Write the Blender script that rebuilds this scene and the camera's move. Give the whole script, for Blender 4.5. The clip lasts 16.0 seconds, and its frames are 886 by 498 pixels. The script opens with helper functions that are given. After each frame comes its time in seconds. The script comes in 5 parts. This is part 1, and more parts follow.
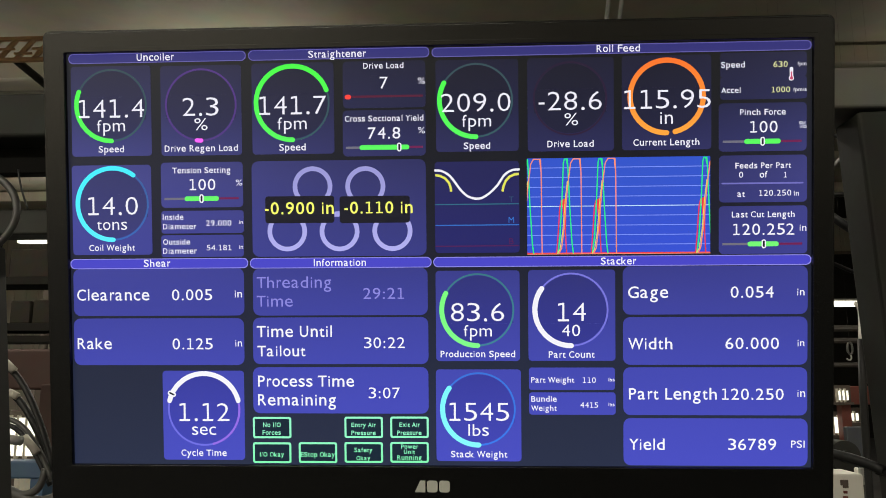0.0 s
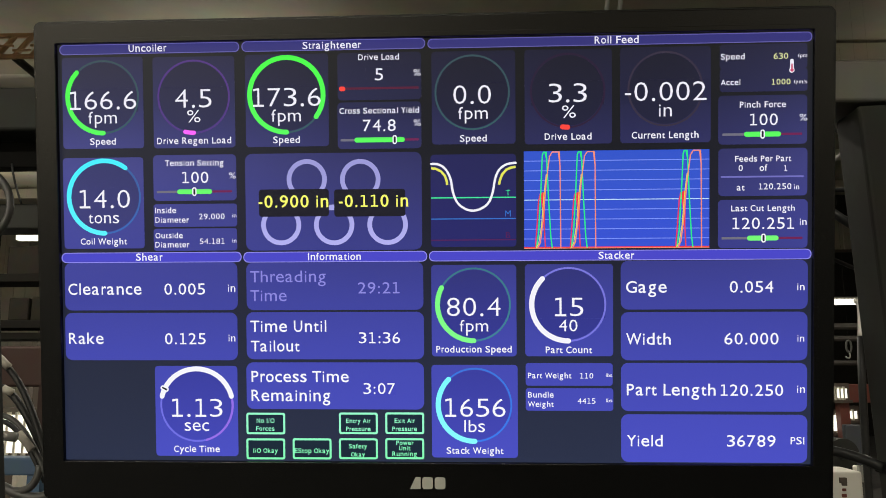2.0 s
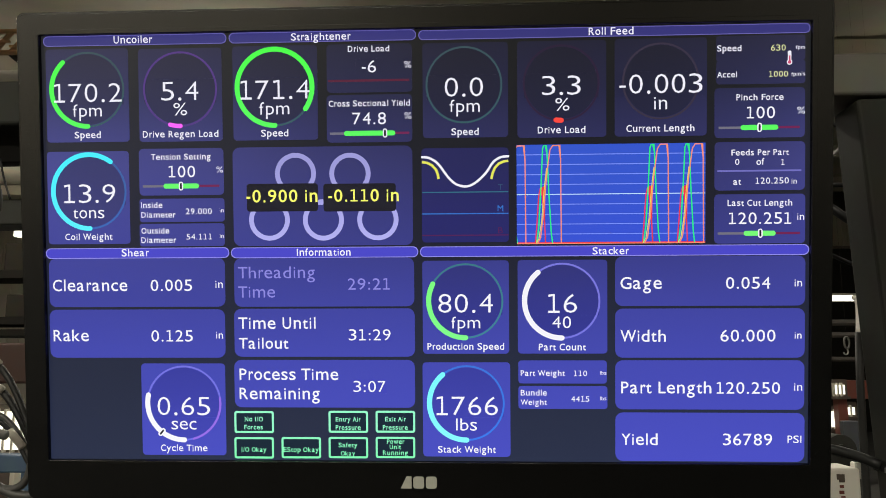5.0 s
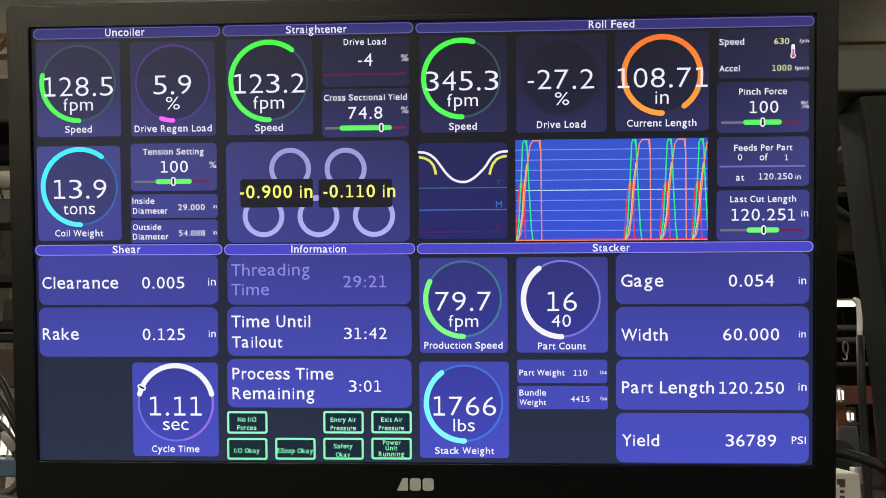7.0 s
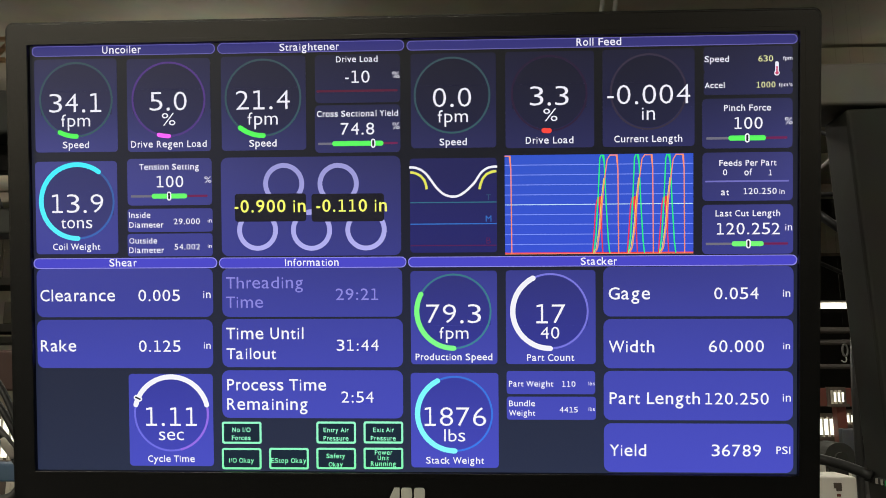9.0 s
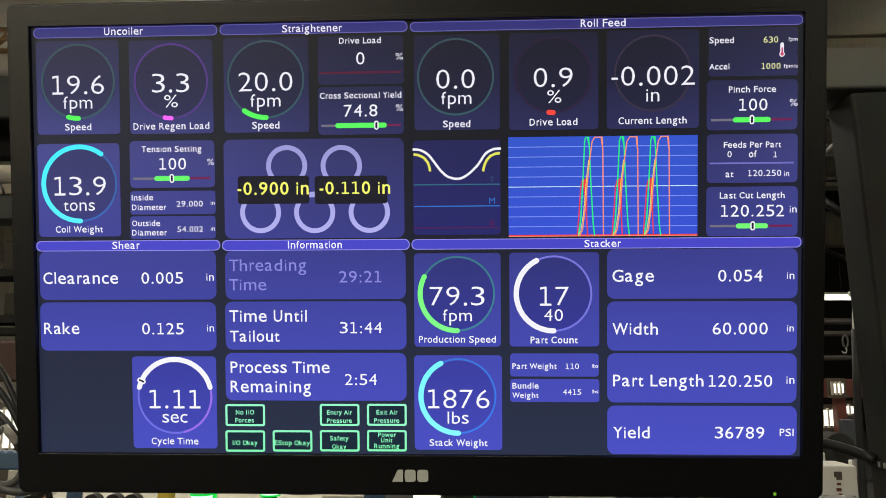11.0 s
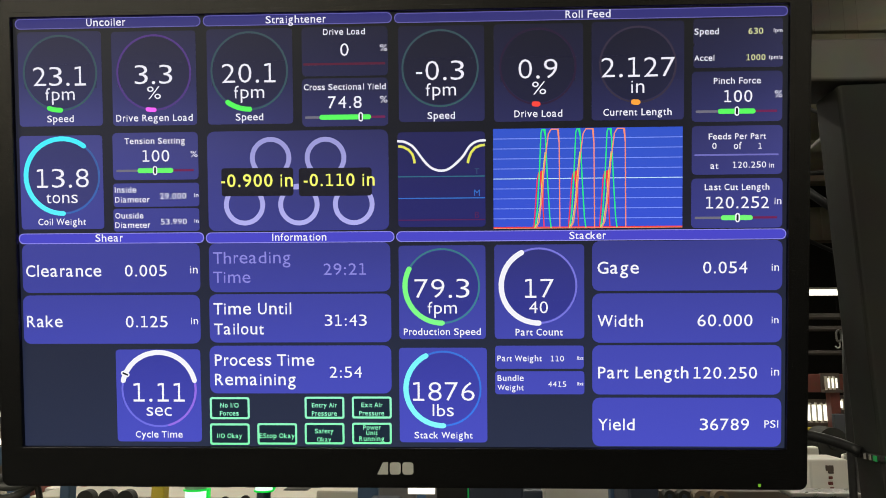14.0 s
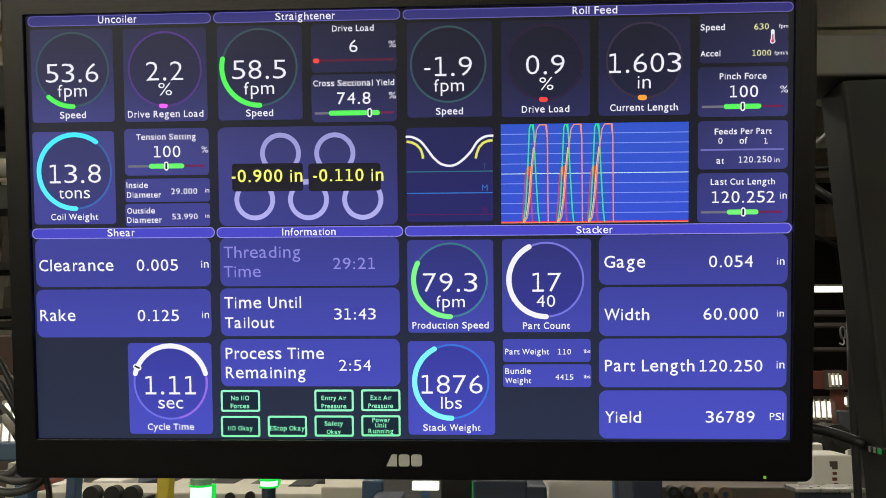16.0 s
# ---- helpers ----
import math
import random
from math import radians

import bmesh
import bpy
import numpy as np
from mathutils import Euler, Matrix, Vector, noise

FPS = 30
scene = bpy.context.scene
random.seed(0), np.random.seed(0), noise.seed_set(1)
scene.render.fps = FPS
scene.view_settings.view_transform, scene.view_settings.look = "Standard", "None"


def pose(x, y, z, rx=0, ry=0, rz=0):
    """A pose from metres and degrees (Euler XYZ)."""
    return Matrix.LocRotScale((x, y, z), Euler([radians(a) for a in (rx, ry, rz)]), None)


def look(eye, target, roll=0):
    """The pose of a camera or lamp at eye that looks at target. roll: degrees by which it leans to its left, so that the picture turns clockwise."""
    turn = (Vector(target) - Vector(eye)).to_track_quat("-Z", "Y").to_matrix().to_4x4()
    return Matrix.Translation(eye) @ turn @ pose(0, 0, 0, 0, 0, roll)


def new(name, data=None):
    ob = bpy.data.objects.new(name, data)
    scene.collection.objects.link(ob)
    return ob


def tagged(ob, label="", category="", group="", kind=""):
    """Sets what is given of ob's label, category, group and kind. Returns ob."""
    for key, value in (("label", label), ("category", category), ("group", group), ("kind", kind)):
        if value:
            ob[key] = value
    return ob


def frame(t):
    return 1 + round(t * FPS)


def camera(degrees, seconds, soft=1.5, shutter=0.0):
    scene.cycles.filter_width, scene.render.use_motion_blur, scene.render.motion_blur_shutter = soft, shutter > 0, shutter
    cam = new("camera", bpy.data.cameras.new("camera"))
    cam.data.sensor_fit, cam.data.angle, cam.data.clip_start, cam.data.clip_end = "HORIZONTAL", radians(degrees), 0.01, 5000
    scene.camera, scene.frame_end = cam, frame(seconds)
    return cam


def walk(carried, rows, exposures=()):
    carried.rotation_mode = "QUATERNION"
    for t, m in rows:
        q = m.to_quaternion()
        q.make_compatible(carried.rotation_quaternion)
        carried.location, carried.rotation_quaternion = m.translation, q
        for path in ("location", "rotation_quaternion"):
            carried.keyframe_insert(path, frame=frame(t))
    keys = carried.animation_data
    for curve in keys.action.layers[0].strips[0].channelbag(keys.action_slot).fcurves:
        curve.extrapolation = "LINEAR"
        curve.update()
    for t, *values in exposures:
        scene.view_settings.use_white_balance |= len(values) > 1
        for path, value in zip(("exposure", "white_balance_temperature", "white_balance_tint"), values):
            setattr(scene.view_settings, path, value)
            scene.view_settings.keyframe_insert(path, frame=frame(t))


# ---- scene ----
cam = camera(60.1, 16.0, soft=0.9)
PATH = [
    (0, (0.0331, -0.5357, 1.6391), (-0.0627, 1.4340, 1.9720), 0.01),
    (0.5, (0.0338, -0.5327, 1.6387), (-0.0595, 1.4383, 1.9647), -0.00),
    (1, (0.0319, -0.5312, 1.6387), (-0.0595, 1.4402, 1.9631), 0.09),
    (1.5, (0.0328, -0.5301, 1.6377), (-0.0592, 1.4410, 1.9635), 0.09),
    (2, (0.0351, -0.5286, 1.6376), (-0.0586, 1.4423, 1.9647), 0.07),
    (2.5, (0.0350, -0.5271, 1.6378), (-0.0594, 1.4449, 1.9576), 0.05),
    (3, (0.0344, -0.5237, 1.6366), (-0.0572, 1.4489, 1.9531), 0.08),
    (3.5, (0.0346, -0.5204, 1.6359), (-0.0574, 1.4515, 1.9572), 0.17),
    (4, (0.0373, -0.5197, 1.6389), (-0.0556, 1.4527, 1.9567), 0.07),
    (6.5, (0.0403, -0.5114, 1.6356), (-0.0465, 1.4608, 1.9562), 0.09),
    (7, (0.0400, -0.5080, 1.6345), (-0.0462, 1.4624, 1.9660), 0.09),
    (7.5, (0.0420, -0.5078, 1.6351), (-0.0474, 1.4621, 1.9691), 0.07),
    (8, (0.0435, -0.5082, 1.6368), (-0.0463, 1.4621, 1.9686), 0.10),
    (8.5, (0.0431, -0.5113, 1.6359), (-0.0451, 1.4572, 1.9782), 0.14),
    (9, (0.0471, -0.5183, 1.6407), (-0.0403, 1.4513, 1.9770), 0.06),
    (9.5, (0.0463, -0.5215, 1.6368), (-0.0394, 1.4489, 1.9687), -0.07),
    (12, (0.0448, -0.5129, 1.6324), (-0.0451, 1.4614, 1.9390), 0.14),
    (12.5, (0.0456, -0.5127, 1.6302), (-0.0442, 1.4617, 1.9357), 0.08),
    (13, (0.0461, -0.5130, 1.6300), (-0.0358, 1.4620, 1.9342), -0.04),
    (13.5, (0.0507, -0.5140, 1.6325), (-0.0279, 1.4616, 1.9340), -0.12),
    (14, (0.0522, -0.5141, 1.6322), (-0.0249, 1.4610, 1.9369), -0.05),
    (14.5, (0.0530, -0.5159, 1.6309), (-0.0250, 1.4591, 1.9363), 0.02),
    (15, (0.0488, -0.5179, 1.6285), (-0.0359, 1.4566, 1.9354), 0.12),
    (15.5, (0.0475, -0.5186, 1.6304), (-0.0347, 1.4578, 1.9253), -0.02),
    (16, (0.0490, -0.5192, 1.6295), (-0.0366, 1.4567, 1.9269), -0.06),
]
walk(cam, [(t, look(eye, target, roll)) for t, eye, target, roll in PATH], exposures=[(0, 0.0), (16, 0.0)])

# ---- light: a dim steel hall under rows of tube lamps ----
world = bpy.data.worlds.new("hall_air")
scene.world = world
world.use_nodes = True
world.node_tree.nodes["Background"].inputs[0].default_value = (1.0, 0.93, 0.8, 1)
world.node_tree.nodes["Background"].inputs[1].default_value = 0.02


def area_lamp(name, x, y, z, sx, sy, watts, tilt=0.0):
    d = bpy.data.lights.new(name, "AREA")
    d.shape, d.size, d.size_y, d.energy, d.color = "RECTANGLE", sx, sy, watts, (1.0, 0.94, 0.8)
    ob = new(name, d)
    ob.matrix_world = pose(x, y, z, tilt)
    return ob


# rows of trough lamps (y, middle x, length, watts): they shed light down
# the two rear groups are unseen fill, added to brighten the bezel's sides
ROWS = ((5.0, -2.0, 21.0, 620), (12.0, -4.0, 20.0, 460), (-3.5, -2.0, 5.0, 150), (-11.0, -8.5, 13.0, 1500), (-11.0, 9.5, 8.0, 480))
# unseen fill added to brighten parts of the roof (x, y, length, watts)
UPWARD = ((-4.2, 11.2, 3.2, 20), (7.2, 11.0, 1.6, 4), (-9.5, 11.0, 4.0, 14), (-13.0, 18.5, 4.0, 30), (-2.0, 5.0, 21.0, 30), (-6.5, -11.0, 18.0, 110))
LAMPS = [(x, y) for y in (5.0, 12.0, -3.5, -11.0) for x in (-12.0, -9.0, -6.0, -3.0, 0.0, 3.0, 8.0)]
for ly, lx, long, watts in ROWS:
    area_lamp("lamp_row_fill", lx, ly, 5.5, long, 0.3, watts)
for lx, ly, long, watts in UPWARD:
    area_lamp("roof_fill_light", lx, ly, 5.68, long, 0.3, watts, 180)

# ---- materials ----
def lin(rgb):
    return tuple((v / 255 / 12.92) if v / 255 <= 0.04045 else ((v / 255 + 0.055) / 1.055) ** 2.4 for v in rgb) + (1.0,)


def surface(name, rgb, rough=0.5, metal=0.0, grain=0.15, scale=40.0, bump=0.1, stains=0.2, gloss=0.5):
    """A painted, plastic or metal surface with fine grain and broad wear. rgb: base colour, linear."""
    m = bpy.data.materials.new(name)
    m.use_nodes = True
    n, l = m.node_tree.nodes, m.node_tree.links
    b = n["Principled BSDF"]
    b.inputs["Metallic"].default_value = metal
    b.inputs["Specular IOR Level"].default_value = gloss
    tc = n.new("ShaderNodeTexCoord")
    fine, broad = n.new("ShaderNodeTexNoise"), n.new("ShaderNodeTexNoise")
    fine.inputs["Scale"].default_value, fine.inputs["Detail"].default_value = scale, 6
    broad.inputs["Scale"].default_value, broad.inputs["Detail"].default_value = scale / 12, 4
    for t in (fine, broad):
        l.new(tc.outputs["Object"], t.inputs["Vector"])
    mix = n.new("ShaderNodeMix")
    mix.data_type = "RGBA"
    l.new(broad.outputs["Fac"], mix.inputs["Factor"])
    mix.inputs["A"].default_value = (*[c * (1 - stains) for c in rgb], 1)
    mix.inputs["B"].default_value = (*[min(1, c * (1 + stains)) for c in rgb], 1)
    mix2 = n.new("ShaderNodeMix")
    mix2.data_type, mix2.blend_type = "RGBA", "OVERLAY"
    mix2.inputs["Factor"].default_value = grain
    l.new(mix.outputs["Result"], mix2.inputs["A"])
    l.new(fine.outputs["Color"], mix2.inputs["B"])
    l.new(mix2.outputs["Result"], b.inputs["Base Color"])
    mr = n.new("ShaderNodeMapRange")
    mr.inputs["To Min"].default_value, mr.inputs["To Max"].default_value = max(0.03, rough - 0.12), min(1, rough + 0.12)
    l.new(fine.outputs["Fac"], mr.inputs["Value"])
    l.new(mr.outputs["Result"], b.inputs["Roughness"])
    bp = n.new("ShaderNodeBump")
    bp.inputs["Strength"].default_value, bp.inputs["Distance"].default_value = bump, 0.002
    l.new(fine.outputs["Fac"], bp.inputs["Height"])
    l.new(bp.outputs["Normal"], b.inputs["Normal"])
    return m


def screen(name, *stops, gain=1.0, lift=0.0, side_haze=False):
    """A lit part of the display: its emitted colour by height on the panel, (millimetres above the middle, sRGB)."""
    m = bpy.data.materials.new(name)
    m.use_nodes = True
    n, l = m.node_tree.nodes, m.node_tree.links
    b = n["Principled BSDF"]
    b.inputs["Base Color"].default_value = (0.006, 0.007, 0.009, 1)
    b.inputs["Roughness"].default_value = 0.42
    b.inputs["Specular IOR Level"].default_value = 0.22
    b.inputs["Emission Strength"].default_value = gain
    if lift:
        tc, sep, fade = n.new("ShaderNodeTexCoord"), n.new("ShaderNodeSeparateXYZ"), n.new("ShaderNodeMapRange")
        l.new(tc.outputs["Generated"], sep.inputs[0])
        l.new(sep.outputs["Z"], fade.inputs["Value"])
        fade.inputs["To Min"].default_value, fade.inputs["To Max"].default_value = gain * (1 - lift), gain * (1 + lift)
        l.new(fade.outputs["Result"], b.inputs["Emission Strength"])
    if len(stops) == 1:
        b.inputs["Emission Color"].default_value = lin(stops[0][1])
        return m
    g, s, r, ramp = n.new("ShaderNodeNewGeometry"), n.new("ShaderNodeSeparateXYZ"), n.new("ShaderNodeMapRange"), n.new("ShaderNodeValToRGB")
    l.new(g.outputs["Position"], s.inputs[0])
    l.new(s.outputs["Z"], r.inputs["Value"])
    r.inputs["From Min"].default_value, r.inputs["From Max"].default_value = 1.57, 1.875
    l.new(r.outputs["Result"], ramp.inputs["Fac"])
    e = ramp.color_ramp.elements
    for i, (mm, rgb) in enumerate(stops):
        p = (1.72 + mm / 1000 * 0.982 - 1.57) / 0.305
        el = e[i] if i < 2 else e.new(p)
        el.position, el.color = p, lin(rgb)
    l.new(ramp.outputs["Color"], b.inputs["Emission Color"])
    if side_haze:
        # painted haze: the upper half glows more at its sides than mid-panel
        haze, high, even, mul = n.new("ShaderNodeFloatCurve"), n.new("ShaderNodeMapRange"), n.new("ShaderNodeMix"), n.new("ShaderNodeMath")
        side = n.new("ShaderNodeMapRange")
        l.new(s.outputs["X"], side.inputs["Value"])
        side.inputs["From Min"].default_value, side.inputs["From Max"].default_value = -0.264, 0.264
        curve = haze.mapping.curves[0]
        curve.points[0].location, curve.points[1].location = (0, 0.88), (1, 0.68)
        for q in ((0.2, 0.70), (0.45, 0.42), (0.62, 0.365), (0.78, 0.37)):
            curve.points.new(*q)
        haze.mapping.update()
        l.new(side.outputs["Result"], haze.inputs["Value"])
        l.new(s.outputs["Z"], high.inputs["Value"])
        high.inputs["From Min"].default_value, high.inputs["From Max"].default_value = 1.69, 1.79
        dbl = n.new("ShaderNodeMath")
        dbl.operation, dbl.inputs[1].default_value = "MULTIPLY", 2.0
        l.new(haze.outputs["Value"], dbl.inputs[0])
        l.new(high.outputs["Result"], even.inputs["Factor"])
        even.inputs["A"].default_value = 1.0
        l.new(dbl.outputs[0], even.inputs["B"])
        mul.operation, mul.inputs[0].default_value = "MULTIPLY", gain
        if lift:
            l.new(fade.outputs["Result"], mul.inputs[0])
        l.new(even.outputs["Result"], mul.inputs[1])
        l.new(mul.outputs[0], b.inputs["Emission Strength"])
    return m


M_BEZEL = surface("black_plastic", (0.0014, 0.0015, 0.0014), 0.24, 0, 0.3, 2600, 0.03, 0.1)
M_RUBBER = surface("black_rubber", (0.011, 0.011, 0.011), 0.5, 0, 0.2, 120, 0.1)
M_LOGO = screen("logo_print", (0, (10, 10, 9)))
M_LOGO.node_tree.nodes["Principled BSDF"].inputs["Base Color"].default_value = (0.5, 0.5, 0.44, 1)
M_LOGO.node_tree.nodes["Principled BSDF"].inputs["Emission Strength"].default_value = 0.0
S_BACK = screen("display_ground", (-146, (40, 47, 71)), (-60, (34, 39, 59)), (20, (27, 28, 44)), (100, (24, 25, 33)), (153, (26, 26, 27)), side_haze=True)
S_TILE = screen("display_tile", (-146, (74, 79, 197)), (-70, (67, 72, 175)), (-5, (58, 61, 141)), (60, (54, 55, 112)), (110, (38, 39, 74)), (153, (33, 32, 52)), lift=0.13, side_haze=True)
S_LOOPP = screen("display_loop_ground", (0, (37, 38, 106)), (20, (39, 39, 108)), (60, (40, 40, 98)), lift=0.06, side_haze=True)
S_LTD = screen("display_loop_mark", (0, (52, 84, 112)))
S_REEL = screen("display_reel", (-146, (71, 75, 197)), (-70, (64, 68, 174)), (-5, (58, 61, 141)), (60, (54, 55, 112)), (110, (38, 39, 74)), (153, (33, 32, 52)), side_haze=True)
S_FLANK = screen("display_flank", (60, (54, 55, 112)), (110, (38, 39, 74)), (153, (33, 32, 52)), gain=0.92, side_haze=True)
S_DISC = screen("display_disc", (-146, (68, 72, 187)), (-50, (50, 53, 141)), (30, (48, 49, 100)), (90, (35, 36, 67)), (150, (30, 29, 43)), side_haze=True)
S_HEAD = screen("display_header", (-10, (72, 69, 199)), (20, (74, 71, 199)), (130, (51, 49, 116)), (153, (52, 50, 119)))
S_RIM = screen("display_header_rim", (0, (150, 146, 235)), (150, (104, 98, 175)))
S_WHITE = screen("display_white", (-146, (250, 250, 255)), (150, (236, 234, 246)))
S_DIM = screen("display_lavender_text", (0, (140, 136, 222)))
S_YELLOW = screen("display_yellow_text", (0, (250, 250, 110)))
S_CREAM = screen("display_cream_text", (0, (226, 226, 160)))
S_GREEN = screen("display_green", (-146, (140, 255, 160)), (0, (120, 250, 120)), (90, (86, 250, 92)), (150, (70, 250, 66)))
S_LIME = screen("display_button_green", (-146, (130, 250, 178)), (-120, (152, 252, 204)))
S_BTN = screen("display_button", (0, (21, 38, 54)))
S_CYAN = screen("display_cyan", (-146, (140, 252, 255)), (60, (70, 240, 255)))
S_ORANGE = screen("display_orange", (90, (255, 165, 60)), (145, (252, 110, 40)))
S_RED = screen("display_red", (0, (250, 70, 60)))
S_PINK = screen("display_pink_red", (0, (206, 74, 112)))
S_MAG = screen("display_magenta", (0, (250, 100, 250)))
S_TGREEN = screen("display_green_track", (-60, (62, 130, 150)), (60, (50, 100, 100)), (100, (52, 84, 92)), (150, (54, 76, 82)))
S_TPURP = screen("display_purple_track", (0, (74, 54, 128)), (150, (84, 52, 128)))
S_TRED = screen("display_red_track", (0, (50, 28, 62)), (150, (40, 24, 50)))
S_TORANGE = screen("display_orange_track", (0, (54, 46, 64)))
S_TBLUE = screen("display_blue_track", (-146, (58, 124, 240)), (60, (56, 96, 160)))
S_TLAV = screen("display_lavender_track", (-146, (110, 110, 230)), (-30, (120, 118, 220)))
S_TVIO = screen("display_violet_track", (0, (150, 110, 232)))
S_ROLL = screen("display_roll_ring", (0, (182, 180, 245)), (60, (156, 154, 216)))
S_LABEL = screen("display_dark_label", (0, (24, 23, 34)))
S_OFFSET = screen("display_offset_label", (0, (24, 23, 34)))
S_OFFSET.node_tree.nodes["Principled BSDF"].inputs["Alpha"].default_value = 0.93
S_GREY = screen("display_grey", (0, (112, 110, 126)))
S_DRED = screen("display_dark_red", (0, (112, 30, 80)))
S_LOADBAR = screen("display_load_bar", (0, (86, 26, 54)))
S_BRED = screen("display_level_red", (0, (84, 28, 84)))
S_LINE = screen("display_rule", (0, (112, 110, 190)))
S_CHART = screen("display_chart_ground", (0, (54, 80, 212)), (60, (50, 84, 202)))
S_GRID = screen("display_chart_rule", (0, (128, 150, 248)))
S_CWHITE = screen("display_chart_axis", (0, (200, 230, 255)))
S_CGREEN = screen("display_chart_green", (0, (40, 236, 130)))
S_CORANGE = screen("display_chart_orange", (0, (255, 146, 112)))
S_CRED = screen("display_chart_red", (0, (240, 56, 70)))
S_LOOPY = screen("display_loop_yellow", (0, (226, 226, 90)))
S_LT = screen("display_loop_teal", (0, (48, 108, 128)))
S_TLIT = screen("display_level_lit", (0, (64, 226, 150)))
S_LM = screen("display_loop_blue", (0, (52, 114, 200)))
S_LED = screen("led_green", (0, (110, 170, 40)))
M_HOLLOW = surface("reel_side", (0.01, 0.01, 0.012), 0.7)

# ---- mesh helpers ----
def thing(name, x, y, z, label, category, group="", kind=""):
    ob = new(name)
    ob.location = (x, y, z)
    return tagged(ob, label, category, group, kind)


def part(name, bm, material, parent, label="", smooth=False):
    if isinstance(bm, bpy.types.Mesh):
        me = bm
    else:
        me = bpy.data.meshes.new(name)
        bm.to_mesh(me)
        bm.free()
    for m in material if isinstance(material, (list, tuple)) else [material]:
        me.materials.append(m)
    if smooth:
        me.polygons.foreach_set("use_smooth", [True] * len(me.polygons))
    ob = new(name, me)
    ob.parent = parent
    return tagged(ob, label)


def box(bm, x0, y0, z0, x1, y1, z1, bevel=0.0, seg=2):
    """Adds a box with rounded edges to bm."""
    made = bmesh.ops.create_cube(bm, size=1.0)["verts"]
    for v in made:
        v.co = (x0 + (v.co.x + 0.5) * (x1 - x0), y0 + (v.co.y + 0.5) * (y1 - y0), z0 + (v.co.z + 0.5) * (z1 - z0))
    if bevel:
        edges = list({e for v in made for e in v.link_edges})
        bmesh.ops.bevel(bm, geom=edges, offset=bevel, segments=seg, affect="EDGES", profile=0.5)
    return bm


def tube(bm, points, r, sides=10, caps=True):
    """Adds a round rod or hose along points to bm."""
    pts = [Vector(p) for p in points]
    rings, side = [], None
    for i, p in enumerate(pts):
        d = (pts[min(i + 1, len(pts) - 1)] - pts[max(i - 1, 0)]).normalized()
        side = d.orthogonal().normalized() if side is None else (side - d * side.dot(d)).normalized()
        up = d.cross(side)
        rr = r[i] if isinstance(r, (list, tuple)) else r
        rings.append([bm.verts.new(p + rr * (side * math.cos(a) + up * math.sin(a))) for a in [2 * math.pi * k / sides for k in range(sides)]])
    for a, b in zip(rings, rings[1:]):
        for k in range(sides):
            bm.faces.new((a[k], a[(k + 1) % sides], b[(k + 1) % sides], b[k]))
    if caps:
        bm.faces.new(rings[0][::-1])
        bm.faces.new(rings[-1])
    return bm


def bow(p0, p1, p2, p3, n=16):
    """Points of a cubic Bezier."""
    a, b, c, d = (Vector(p) for p in (p0, p1, p2, p3))
    return [a * (1 - t) ** 3 + 3 * b * t * (1 - t) ** 2 + 3 * c * t * t * (1 - t) + d * t ** 3 for t in [i / n for i in range(n + 1)]]


MM = 0.001


def rounded(x0, z0, x1, z1, r, n=5):
    """Outline of a rounded rectangle, millimetres on the display."""
    if z0 > z1:
        z0, z1 = z1, z0
    out = []
    for cx, cz, a0 in ((x1 - r, z1 - r, 0), (x0 + r, z1 - r, 90), (x0 + r, z0 + r, 180), (x1 - r, z0 + r, 270)):
        out += [(cx + r * math.cos(radians(a0 + 90 * k / n)), cz + r * math.sin(radians(a0 + 90 * k / n))) for k in range(n + 1)]
    return out


def plate(loops, front, back, bevel=0.0):
    """A sheet standing in the display's plane, millimetres: the first outline with the others as holes, from depth front to back."""
    cu = bpy.data.curves.new("outline", "CURVE")
    cu.dimensions, cu.fill_mode, cu.extrude, cu.bevel_depth, cu.bevel_resolution = "2D", "BOTH", (back - front) / 2 * MM - bevel * MM, bevel * MM, 2
    for loop in loops:
        sp = cu.splines.new("POLY")
        sp.points.add(len(loop) - 1)
        sp.use_cyclic_u = True
        for p, (x, z) in zip(sp.points, loop):
            p.co = (x * MM, z * MM, 0, 1)
    ob = bpy.data.objects.new("outline", cu)
    me = bpy.data.meshes.new_from_object(ob)
    bpy.data.objects.remove(ob)
    bpy.data.curves.remove(cu)
    me.transform(Matrix.Translation((0, (front + back) / 2 * MM, 0)) @ Matrix.Rotation(radians(90), 4, "X"))
    me.materials.clear()
    bm = bmesh.new()
    bm.from_mesh(me)
    bmesh.ops.remove_doubles(bm, verts=bm.verts, dist=1e-6)
    bm.to_mesh(me)
    bm.free()
    return me


def circle(cx, cz, r, n=48):
    return [(cx + r * math.cos(2 * math.pi * k / n), cz + r * math.sin(2 * math.pi * k / n)) for k in range(n)]


